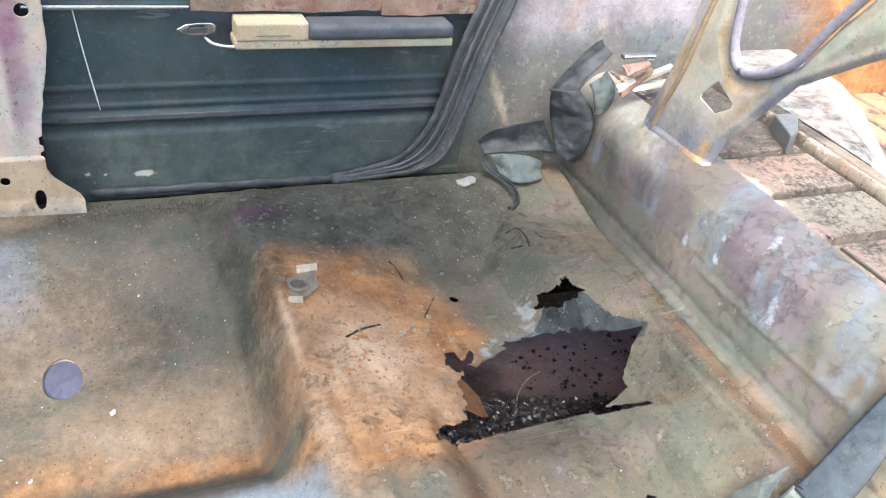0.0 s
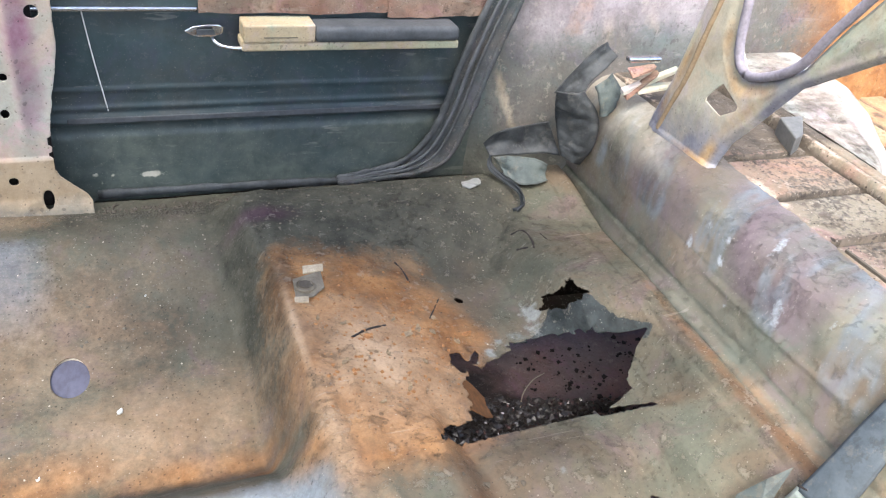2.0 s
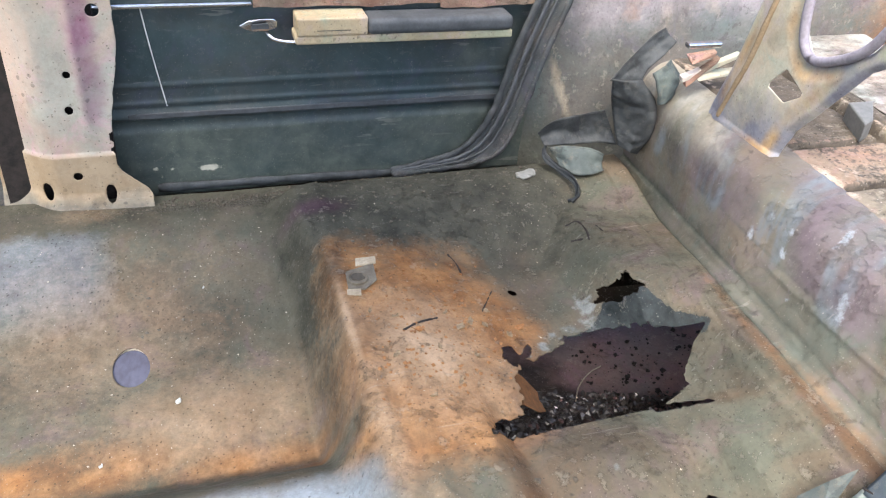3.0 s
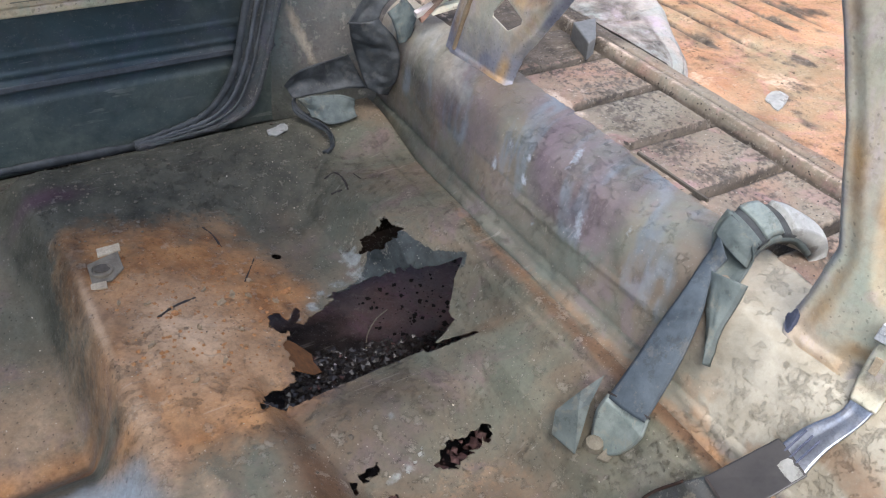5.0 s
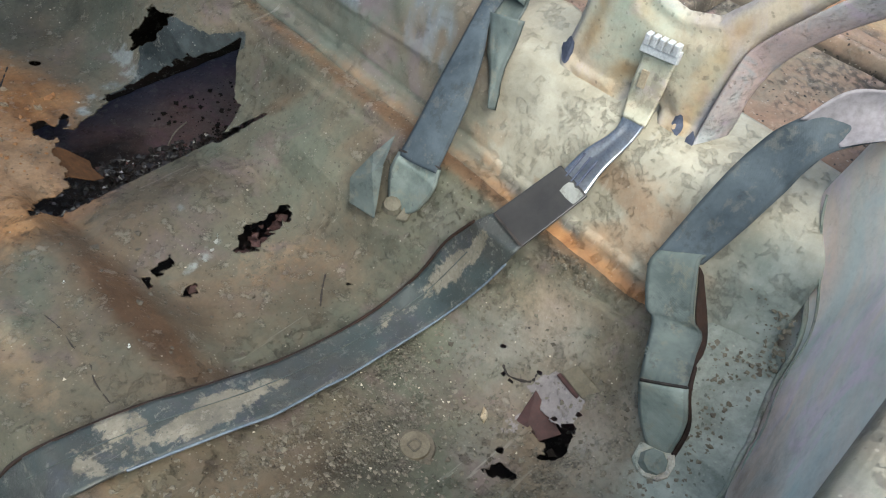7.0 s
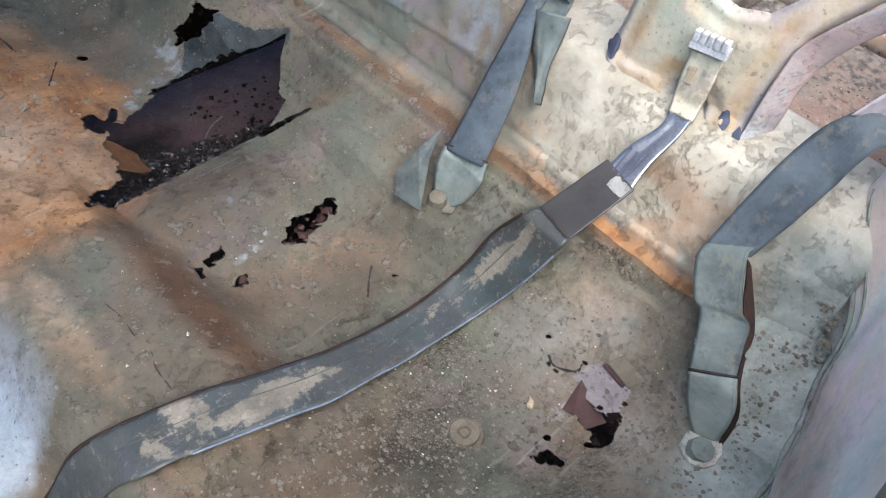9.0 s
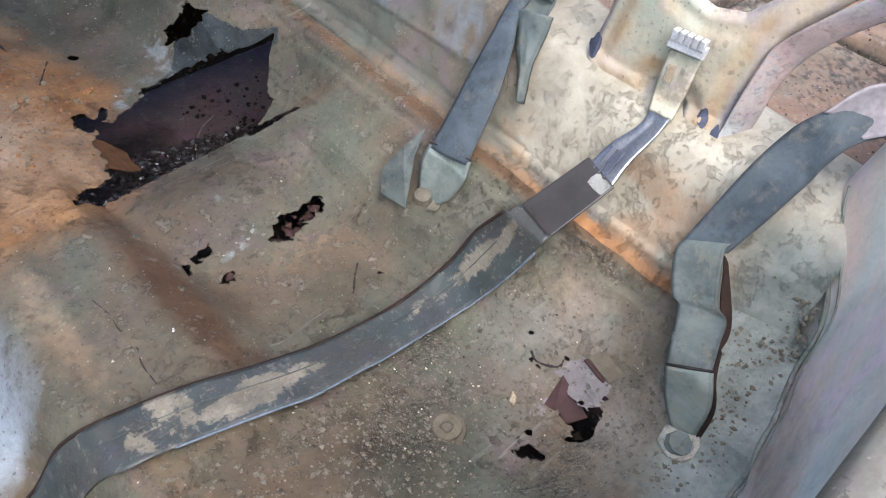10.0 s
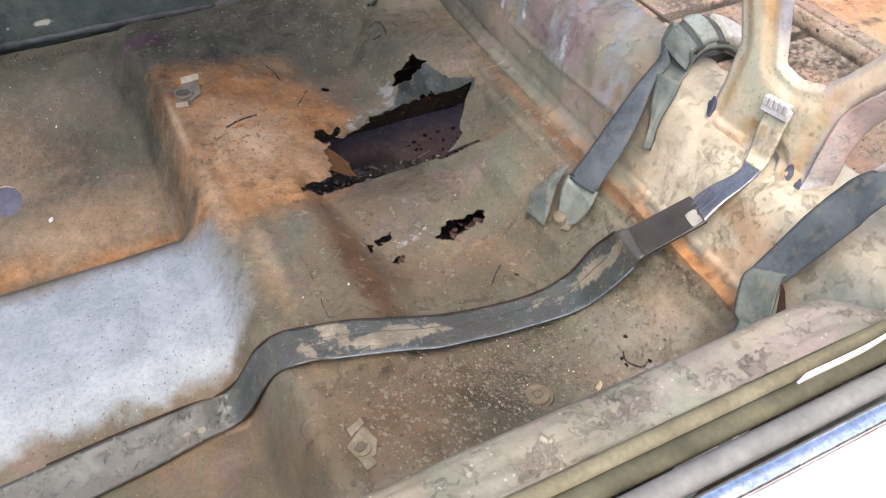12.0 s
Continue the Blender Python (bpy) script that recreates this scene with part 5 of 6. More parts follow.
under_part(part("tongue_slot", prism_bm([(0.690, 0.313, 0.765), (0.691, 0.313, 0.785), (0.691, 0.305, 0.786), (0.690, 0.305, 0.766)], (0.002, 0, 0)), OLD_TAN, None, "tan slot"), tongue)
under_part(part("crossbar", prism_bm([(0.697, 0.324, 0.800), (0.700, 0.324, 0.814), (0.700, 0.281, 0.820), (0.697, 0.281, 0.806)], (-0.006, 0, 0.002), 0.001), BRIGHT, None, "bright plated crossbar"), tongue)
for i in range(5):
    y0 = 0.322 - 0.0082 * i
    under_part(part("tooth", box_bm((0.690, y0 - 0.0060, 0.812 + 0.001 * i), (0.699, y0, 0.824 + 0.001 * i), 0.001), BRIGHT), tongue)

mid = belt("seat_belt", "grey blue webbing belt with green sheath over the bulkhead")
under_thing(ribbon("sheath", [(0.628, 0.500, 0.548), (0.614, 0.496, 0.520), (0.600, 0.505, 0.490), (0.590, 0.515, 0.479)], [(0.622, 0.570, 0.535), (0.606, 0.568, 0.512), (0.594, 0.556, 0.486), (0.586, 0.545, 0.479)], WEB_GREEN, None, "grey green plastic sheath", 30, 0.005, 0.006, 2), mid)
under_thing(ribbon("webbing", [(0.624, 0.503, 0.543), (0.649, 0.504, 0.593), (0.672, 0.507, 0.642), (0.693, 0.516, 0.688), (0.709, 0.528, 0.724), (0.722, 0.524, 0.750)], [(0.620, 0.568, 0.532), (0.654, 0.561, 0.604), (0.682, 0.557, 0.665), (0.709, 0.552, 0.722), (0.722, 0.549, 0.752), (0.732, 0.553, 0.775)], WEB, None, "", 70, 0.002, 0.004, 3), mid)
under_thing(ribbon("inner_fold", [(0.716, 0.508, 0.70), (0.726, 0.502, 0.725), (0.738, 0.500, 0.755), (0.736, 0.506, 0.775)], [(0.722, 0.542, 0.715), (0.727, 0.550, 0.74), (0.730, 0.560, 0.770), (0.738, 0.556, 0.800)], WEB_MID, None, "grey green folded webbing", 30, 0.003, -0.012, 11), mid)
roll_l = spline([(0.733, 0.502, 0.752), (0.745, 0.505, 0.777), (0.772, 0.503, 0.789), (0.800, 0.490, 0.786), (0.826, 0.477, 0.770), (0.834, 0.473, 0.749)], 61)
roll_r = spline([(0.730, 0.556, 0.772), (0.740, 0.555, 0.796), (0.768, 0.549, 0.809), (0.800, 0.533, 0.803), (0.828, 0.515, 0.783), (0.836, 0.51, 0.760)], 61)
# Dark strips paint shade between the folds, the pale one a sunlit top.
for a, b, up, mat, thick, lab in ((0, 17, -0.004, WEB_MID, 0.004, "grey folded webbing"), (14, 21, -0.011, WEB_DARK, 0.014, "dark strip painted as shade between folds"), (18, 30, -0.006, WEB_GREEN, 0.014, "grey green fold of webbing"),
                                  (27, 34, -0.013, WEB_DARK, 0.02, "dark strip painted as shade between folds"), (31, 60, -0.010, WEB_PALE, 0.030, "pale fold of webbing with its sunlit tone painted in")):
    lift = np.array([(0, 0, up)] * (b - a))
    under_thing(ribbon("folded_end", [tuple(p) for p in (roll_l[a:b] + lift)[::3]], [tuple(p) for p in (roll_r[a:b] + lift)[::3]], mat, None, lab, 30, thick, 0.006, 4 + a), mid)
under_thing(ribbon("folded_end", [(0.742, 0.506, 0.752), (0.765, 0.503, 0.771), (0.795, 0.491, 0.773), (0.820, 0.479, 0.752)], [(0.746, 0.548, 0.772), (0.765, 0.545, 0.792), (0.795, 0.533, 0.792), (0.822, 0.518, 0.770)], WEB_MID, None, "folded inner layer", 40, 0.008, 0.006, 12), mid)
def crumple(outline, seed, thick=0.003):
    """A stiff torn piece: fan of facets round a raised middle, with thickness."""
    c = np.mean(np.array(outline), 0) + np.array((0, 0, 0.010))
    bm = bmesh.new()
    ring = [bm.verts.new(p) for p in outline]
    mid_v = bm.verts.new(c)
    for p, q in zip(ring, ring[1:] + ring[:1]):
        bm.faces.new((p, q, mid_v))
    bmesh.ops.recalc_face_normals(bm, faces=bm.faces[:])
    bmesh.ops.solidify(bm, geom=bm.faces[:], thickness=thick)
    return bm


FLAP = [(0.552, 0.590, 0.513), (0.605, 0.602, 0.518), (0.648, 0.604, 0.528), (0.604, 0.580, 0.514), (0.568, 0.551, 0.494), (0.545, 0.533, 0.487), (0.530, 0.566, 0.500)]
under_thing(part("flap", crumple(FLAP, 1), WEB_MID, None, "torn grey green piece of sheath"), mid)
under_thing(tube("fold_line", [(0.628, 0.500, 0.5515), (0.6255, 0.535, 0.548), (0.622, 0.570, 0.538)], 0.0016, DARK, None, "dark edge of the sheath", 20, 6), mid)
bb = bmesh.new()
bmesh.ops.create_cone(bb, cap_ends=True, segments=10, radius1=0.014, radius2=0.012, depth=0.012, matrix=pose(0.585, 0.540, 0.478, 8, -8, 0))
under_thing(part("anchor_bolt", bb, OLIVE, None, "dirty anchor bolt head"), mid)
under_thing(part("anchor_plate", prism_bm([(0.572, 0.520, 0.474), (0.582, 0.508, 0.474), (0.612, 0.520, 0.478), (0.606, 0.530, 0.478)], (0, 0, 0.004), 0.001), OLIVE, None, "dull steel anchor plate"), mid)

near = belt("seat_belt", "grey green belt bolted beside the wheel arch")
under_thing(ribbon("sheath", [(0.549, 0.133, 0.567), (0.535, 0.115, 0.540), (0.524, 0.090, 0.520), (0.520, 0.082, 0.517)], [(0.561, 0.090, 0.591), (0.548, 0.072, 0.560), (0.530, 0.068, 0.528), (0.524, 0.067, 0.523)], WEB_GREEN, None, "grey green plastic sheath", 30, 0.005, 0.002, 6, crush=0.0016), near)
under_thing(tube("fold_line", [(0.548, 0.133, 0.571), (0.553, 0.112, 0.583), (0.560, 0.090, 0.594)], 0.0016, DARK, None, "dark edge of the sheath", 20, 6), near)
under_thing(ribbon("webbing", [(0.547, 0.132, 0.563), (0.562, 0.145, 0.595), (0.576, 0.159, 0.623), (0.570, 0.170, 0.640), (0.588, 0.190, 0.668), (0.600, 0.191, 0.680)], [(0.559, 0.090, 0.588), (0.574, 0.103, 0.619), (0.583, 0.110, 0.637), (0.580, 0.126, 0.655), (0.602, 0.149, 0.693), (0.612, 0.150, 0.700)], WEB_MID, None, "grey green lower webbing", 60, 0.0022, 0.001, 7, crush=0.0016), near)
under_thing(ribbon("webbing", [(0.590, 0.192, 0.665), (0.612, 0.189, 0.700), (0.652, 0.178, 0.767), (0.675, 0.166, 0.806), (0.690, 0.150, 0.830), (0.73, 0.12, 0.86)], [(0.610, 0.148, 0.690), (0.630, 0.136, 0.730), (0.654, 0.126, 0.770), (0.672, 0.120, 0.799), (0.690, 0.108, 0.82), (0.73, 0.07, 0.84)], WEB, None, "", 60, 0.002, 0.001, 14, crush=0.0035), near)
under_thing(ribbon("crumpled_end", [(0.684, 0.150, 0.830), (0.70, 0.13, 0.865), (0.72, 0.10, 0.875), (0.76, 0.06, 0.88)], [(0.690, 0.110, 0.822), (0.70, 0.085, 0.84), (0.73, 0.05, 0.85), (0.77, 0.02, 0.86)], SIDE_PALE, None, "pale crumpled cloth end", 40, 0.004, 0.014, 15), near)
# Two dark ribbons paint the deep shade along the belt's lifted edge.
under_thing(ribbon("turned_edge", [(0.560, 0.090, 0.578), (0.575, 0.103, 0.610), (0.583, 0.110, 0.630), (0.588, 0.126, 0.648), (0.606, 0.149, 0.688)], [(0.561, 0.087, 0.570), (0.5765, 0.0985, 0.603), (0.586, 0.101, 0.617), (0.597, 0.109, 0.628), (0.608, 0.143, 0.68)], BROWN_SHADE, None, "brown inner webbing darkened with the gap's shade", 40, 0.002, 0.0, 19), near)
under_thing(ribbon("shadow_gap", [(0.526, 0.066, 0.526), (0.549, 0.071, 0.558), (0.562, 0.089, 0.588), (0.572, 0.099, 0.612)], [(0.5275, 0.0625, 0.523), (0.5505, 0.067, 0.553), (0.5640, 0.085, 0.582), (0.574, 0.096, 0.607)], BROWN_SHADE, None, "dark strip painted as the shade beside the belt", 30, 0.002, 0.0, 24, crush=0.0008), near)
bolt_plate = prism_bm([(a, b, 0.524 - 0.25 * (b - 0.072)) for a, b in ((0.522, 0.098), (0.500, 0.094), (0.491, 0.084), (0.487, 0.073), (0.492, 0.060), (0.503, 0.055), (0.520, 0.057), (0.532, 0.064), (0.530, 0.080))], (0, 0, 0.004), 0.001)
under_thing(part("anchor_plate", bolt_plate, PLATED, None, "corroded pale plated anchor plate"), near)
bb = bmesh.new()
bmesh.ops.create_cone(bb, cap_ends=True, segments=8, radius1=0.015, radius2=0.013, depth=0.010, matrix=pose(0.506, 0.074, 0.531, 12, -8, 0))
under_thing(part("bolt", bb, WEB_GREEN, None, "dull bolt head"), near)

far_b = belt("seat_belt", "crumpled dark grey belt hanging by the quarter panel")
under_thing(ribbon("webbing", [(0.640, 1.365, 0.745), (0.650, 1.37, 0.697), (0.668, 1.37, 0.640), (0.676, 1.36, 0.605)], [(0.692, 1.345, 0.748), (0.728, 1.335, 0.700), (0.735, 1.335, 0.640), (0.718, 1.345, 0.588)], WEB_DARK, None, "", 50, 0.003, 0.008, 8, crush=0.007), far_b)
under_thing(ribbon("webbing", [(0.637, 1.365, 0.738), (0.673, 1.37, 0.780), (0.713, 1.375, 0.818), (0.742, 1.38, 0.834)], [(0.690, 1.345, 0.735), (0.705, 1.35, 0.764), (0.735, 1.355, 0.788), (0.760, 1.36, 0.812)], WEB_DARK, None, "", 40, 0.003, 0.008, 9, crush=0.007), far_b)
under_thing(ribbon("webbing", [(0.528, 1.415, 0.612), (0.560, 1.41, 0.641), (0.610, 1.40, 0.655), (0.650, 1.385, 0.668)], [(0.540, 1.405, 0.590), (0.593, 1.39, 0.594), (0.640, 1.38, 0.600), (0.680, 1.365, 0.600)], WEB_DARK, None, "", 40, 0.003, 0.010, 10, crush=0.007), far_b)
under_thing(ribbon("webbing", [(0.703, 1.335, 0.762), (0.716, 1.325, 0.73), (0.724, 1.325, 0.703)], [(0.745, 1.345, 0.784), (0.762, 1.335, 0.755), (0.756, 1.33, 0.713)], WEB_MID, None, "faded folded webbing", 30, 0.003, 0.006, 16, crush=0.007), far_b)
under_thing(ribbon("sheath", [(0.548, 1.40, 0.588), (0.58, 1.39, 0.592), (0.625, 1.375, 0.592), (0.655, 1.365, 0.580)], [(0.565, 1.375, 0.556), (0.585, 1.345, 0.553), (0.62, 1.34, 0.552), (0.65, 1.345, 0.555)], WEB_MID, None, "grey green plastic sheath", 30, 0.004, 0.006, 17, crush=0.007), far_b)
under_thing(ribbon("loose_tail", [(0.545, 1.41, 0.595), (0.545, 1.395, 0.575), (0.566, 1.355, 0.562), (0.578, 1.32, 0.556), (0.570, 1.285, 0.548), (0.545, 1.265, 0.545)], [(0.540, 1.41, 0.580), (0.540, 1.39, 0.562), (0.560, 1.348, 0.552), (0.570, 1.318, 0.550), (0.562, 1.288, 0.542), (0.540, 1.272, 0.540)], WEB_DARK, None, "", 50, 0.005, 0.0, 18, crush=0.007), far_b)

leaned_thing(centre, lambda z: 1.0 - 0.25 * ss(0.55, 0.62, z))
leaned_thing(mid)
under_thing(ribbon("loose_tail", [(0.705, 0.531, 0.735), (0.68, 0.5, 0.702), (0.652, 0.46, 0.662)], [(0.7, 0.476, 0.753), (0.675, 0.468, 0.706), (0.651, 0.455, 0.662)], WEB_MID, None, "narrow loose tail", 30, 0.003, 0.008, 13, crush=0.004), mid)
leaned_thing(near, lambda z: ss(0.66, 0.57, z))
leaned_thing(far_b)

# ---- near window ledge ----
ledge = thing("window_ledge", "grey window channel with olive felt on pale painted door", "window ledge", kind="structure", at=(0.2, -0.1, 0.9))
LEDGE_PROFILE = [(-0.030, 0.880), (-0.0265, 0.915), (-0.025, 0.938), (-0.028, 0.949), (-0.036, 0.953), (-0.050, 0.952), (-0.066, 0.951)]
_lp = spline([(a, b_, 0) for a, b_ in LEDGE_PROFILE], 60)


def ledge_shape(x, t):
    turn = 0.035 * ss(0.36, 0.44, x)
    return x, np.interp(t, np.linspace(0, 1, 60), _lp[:, 0]) - turn, np.interp(t, np.linspace(0, 1, 60), _lp[:, 1]) - 0.4 * turn + 0.0015 * grain(x, t, 9, 97)


shelf_lip = sheet("inner_lip", np.arange(-1.2, 0.46, 0.006), np.linspace(0, 1, 50), ledge_shape, LIP, None, {"purple": lambda x, t: 0.25 + 0 * x, "grime_shade": lambda x, t: 0.5 * ss(0.2, 0.6, grain(x, t, 20, 98))})
under_thing(shelf_lip, ledge)
for nm, yy, z0, r, mat, lab in (("felt", -0.073, 0.951, 0.0065, WORN_FELT, "olive tan worn felt strip"), ("felt", -0.085, 0.949, 0.0075, FELT, "olive felt strip"), ("channel", -0.103, 0.949, 0.0085, LEDGE, "grey glass channel"), ("moulding", -0.121, 0.948, 0.007, CHROME, "bright moulding")):
    under_thing(tube(nm, [(-1.2, yy, z0), (-0.5, yy, z0), (0.3, yy, z0), (0.9, yy, z0)], r, mat, None, lab, 60, 12, wobble=0.06), ledge)
skin = sheet("outer_skin", np.arange(-1.2, 1.0, 0.04), np.linspace(0, 1, 24), lambda x, t: (x, -0.128 - 0.14 * np.sin(np.minimum(t * 1.6, 1) * 1.35), 0.948 - 0.62 * t ** 1.6), PAINT)
under_thing(skin, ledge)
inner = sheet("inner_panel", np.arange(-1.2, 0.32, 0.04), np.linspace(0.44, 0.885, 20), lambda x, z: (x, -0.031 + 0 * x, z), SIDE)
under_thing(inner, ledge)

# ---- unseen roof above and behind the camera, sized to shape the light ----
roof = sheet("roof", np.arange(-1.10, 0.46, 0.04), np.arange(0.215, 1.26, 0.04), lambda x, y: (x, y, 1.53 - 0.07 * ((y - MID) / 0.54) ** 4 - 0.05 * ss(0.2, 0.6, x)), GREY)
tagged(roof, "unseen roof sized to shade the cabin", "roof", kind="structure")

# ---- pressed seat clips, flakes and small debris ----
def box_between(p, q, half, z0, z1):
    """A thin flat bar from p to q, as a list of corners and faces."""
    d = np.array(q) - np.array(p)
    n = np.array((-d[1], d[0])) / (np.linalg.norm(d) + 1e-9) * half
    ring = [np.array(p) + n, np.array(q) + n, np.array(q) - n, np.array(p) - n]
    return [(*c, z) for z in (z0, z1) for c in ring]


def bm_join(bars):
    bm = bmesh.new()
    for bar in bars:
        v = [bm.verts.new(c) for c in bar]
        for f in ((3, 2, 1, 0), (4, 5, 6, 7), (0, 1, 5, 4), (1, 2, 6, 5), (2, 3, 7, 6), (3, 0, 4, 7)):
            bm.faces.new([v[k] for k in f])
    return bm


def torus_bm(r, t, at):
    bm = bmesh.new()
    rings = [[bm.verts.new((at[0] + (r + t * math.cos(q)) * math.cos(p), at[1] + (r + t * math.cos(q)) * math.sin(p), at[2] + t * math.sin(q))) for q in np.linspace(0, 2 * np.pi, 6, endpoint=False)] for p in np.linspace(0, 2 * np.pi, 28, endpoint=False)]
    for a, b in zip(rings, rings[1:] + rings[:1]):
        for k in range(6):
            bm.faces.new((a[k], b[k], b[(k + 1) % 6], a[(k + 1) % 6]))
    return bm


def seat_clip(cx, cy, turn, tab):
    ob = thing("seat_clip", "pale pressed steel seat clip on the pan", "clip", group="seat clips", at=(cx, cy, zz(cx, cy)))
    ob.rotation_euler = (0, 0, turn)
    part("plate", prism_bm([(-0.022, 0.016, 0.006), (0.026, 0.026, 0.010), (0.024, -0.012, 0.004), (0.002, -0.030, 0.002), (-0.026, -0.028, 0.002)], (0.0, 0.0, 0.003), 0.0008), tab, ob, "dull pressed plate")
    part("tab", prism_bm([(-0.002, 0.036, 0.016), (0.032, 0.036, 0.016), (0.030, 0.024, 0.011), (-0.004, 0.022, 0.011)], (0.0, 0.0, 0.003), 0.0008), OLD_TAN if tab is CLIP else tab, ob, "bent tab")
    # Dark disc paints the shade of the clip's hole.
    eye = bmesh.new()
    bmesh.ops.create_cone(eye, cap_ends=True, segments=20, radius1=0.013, radius2=0.012, depth=0.003, matrix=pose(-0.004, -0.002, 0.0085, 6, 8, 0) @ Matrix.Diagonal((1.0, 0.7, 1.0, 1.0)))
    part("eye", eye, CLOD, ob, "dark oval disc painted as the hole")
    part("ring", torus_bm(0.0150, 0.0026, (-0.006, -0.004, 0.008)), tab, ob, "dull grey ring", True)
    part("foot", prism_bm([(-0.030, -0.040, 0.002), (-0.008, -0.044, 0.002), (-0.006, -0.030, 0.004), (-0.028, -0.028, 0.004)], (0, 0, 0.003), 0.0008), OLD_TAN if tab is CLIP else tab, ob, "worn foot")
    return ob


seat_clip(0.108, 1.12, 0.0, CLIP)
near_clip = seat_clip(0.11, 0.265, 0.4, OLIVE)
bpy.data.objects["seat_clip"].scale = (1.0, 1.0, 1.0)
near_clip.scale = (0.7, 0.7, 0.7)


def flake(name, cx, cy, cz, rx, ry, turn, mat, label, category, seed, thick=0.0025, tilt=0.0):
    a = np.linspace(0, 2 * np.pi, 14, endpoint=False)
    r = 1 + 0.35 * grain(np.cos(a) * 2, np.sin(a) * 2, 1.0, seed)
    bm = prism_bm([(rx * k * math.cos(t), ry * k * math.sin(t), 0.002 * math.sin(3 * t)) for t, k in zip(a, r)], (0, 0, thick))
    ob = part(name, bm, mat)
    ob.matrix_world = pose(*(float(c) for c in lean(cx, cy, cz)), tilt, 0, turn)
    return tagged(ob, label, category)


flake("paint_flake", 0.494, 1.371, zz(0.494, 1.371) + 0.002, 0.024, 0.014, 20, WEB_PALE, "pale paint flake lying on the seat pan", "flake", 3)

cap = bmesh.new()
bmesh.ops.create_cone(cap, cap_ends=True, segments=32, radius1=0.034, radius2=0.031, depth=0.004)
cap = part("floor_plug", cap, LILAC)
cap.location = (-0.261, 1.145, zz(-0.261, 1.145) - 0.004)
cap.scale = (0.95, 1.28, 1)
cap.rotation_euler = (radians(12), 0, 0)
part("rim", torus_bm(0.0335, 0.0022, (0, 0, 0.001)), PALE_TAN, cap, "pale worn rim")
tagged(cap, "round lilac grey plastic plug in the footwell", "floor plug")
plug = thing("drain_plug", "round rusty drain plug in the seat pan", "drain plug", at=(0.360, 0.263, zz(0.360, 0.263)))
bm = bmesh.new()
bmesh.ops.create_cone(bm, cap_ends=True, segments=28, radius1=0.023, radius2=0.021, depth=0.005)
part("rim", bm, CLOD, plug, "dirt packed round the plug")
bm = bmesh.new()
bmesh.ops.create_cone(bm, cap_ends=True, segments=28, radius1=0.0170, radius2=0.0158, depth=0.006, matrix=pose(0, 0, 0.0035))
part("cap", bm, SANDY_DULL, plug, "dull tan cap")
slot = [(-0.006, 0.0), (-0.006, 0.0055), (0.001, 0.006), (0.006, 0.003), (0.006, -0.003), (0.001, -0.006), (-0.006, -0.0055), (-0.006, 0.0)]
part("slot", bm_join([box_between(p, q, 0.0011, 0.0062, 0.0074) for p, q in zip(slot, slot[1:])]), CLOD, plug, "dark outline of the slot")

brk = thing("bracket", "rusty flat steel tab on the seat pan", "bracket", at=(0.555, 0.19, zz(0.555, 0.19)))
tab_z = zz(0.555, 0.19) + 0.004
under_thing(part("plate", prism_bm([(0.550, 0.216, tab_z), (0.572, 0.211, tab_z + 0.001), (0.563, 0.169, tab_z + 0.002), (0.539, 0.172, tab_z)], (0, 0, 0.0025), 0.0008), SANDY_DULL), brk)
# Dark strip paints the shade in the slit beside the plate.
under_thing(part("slit", prism_bm([(0.546, 0.219, tab_z - 0.003), (0.551, 0.218, tab_z - 0.003), (0.540, 0.170, tab_z - 0.002), (0.534, 0.171, tab_z - 0.002)], (0, 0, 0.002)), DARK_RED, None, "dark strip painted as the open slit"), brk)

SAND = plain("pale sand", (0.10, 0.09, 0.068), (0.21, 0.19, 0.15), 0.95, scale=200)
leaned_thing(brk)
GRIT = plain("sandy grit", (0.09, 0.078, 0.058), (0.19, 0.165, 0.125), 0.95, scale=150)
rng = np.random.default_rng(4)


def crumbs(name, spots, material, label, category, lo, hi, zfun, lift=0.0, slope=True):
    verts, faces = [], []
    P = np.array(spots)
    heights = floor_z(P[:, 0], P[:, 1]) if zfun is zz else [zfun(x, y) for x, y in spots]
    for (cx, cy), cz in zip(spots, heights):
        s = lo + (hi - lo) * rng.random() ** 3
        c = np.array([cx, cy, cz + lift * rng.random() + s * 0.25])
        base = len(verts)
        m = Euler(rng.random(3) * 6.28).to_matrix()
        for d in ((1, 0, 0), (-1, 0, 0), (0, 1, 0), (0, -1, 0), (0, 0, 1), (0, 0, -1)):
            w = m @ Vector(d)
            verts.append(c + np.array(w) * s * (0.5 + 0.8 * rng.random()) * np.array([1, 1, 0.6]))
        for a, b, cc in ((0, 2, 4), (2, 1, 4), (1, 3, 4), (3, 0, 4), (2, 0, 5), (1, 2, 5), (3, 1, 5), (0, 3, 5)):
            faces.append((base + a, base + b, base + cc))
    ob = mesh_object(name, verts, faces, material, None, "", False)
    if slope:
        leaned(ob)
    return tagged(ob, label, category, kind="stuff")


def scatter(n, boxes):
    B = np.array(boxes)[rng.integers(len(boxes), size=n)]
    x, y = rng.uniform(B[:, 0], B[:, 1]), rng.uniform(B[:, 2], B[:, 3])
    keep = floor_hole(x[:, None], y[:, None])[:, 0] > 0.004
    return list(zip(x[keep], y[keep]))


def crack(points, width):
    pts = [(x, y + 0.010, zz(x, y + 0.010) + 0.0004) for x, y in points]
    return leaned(tube("crack", pts, width, DARK, floor, "thin dark crack", 40, 5, wobble=0.8))


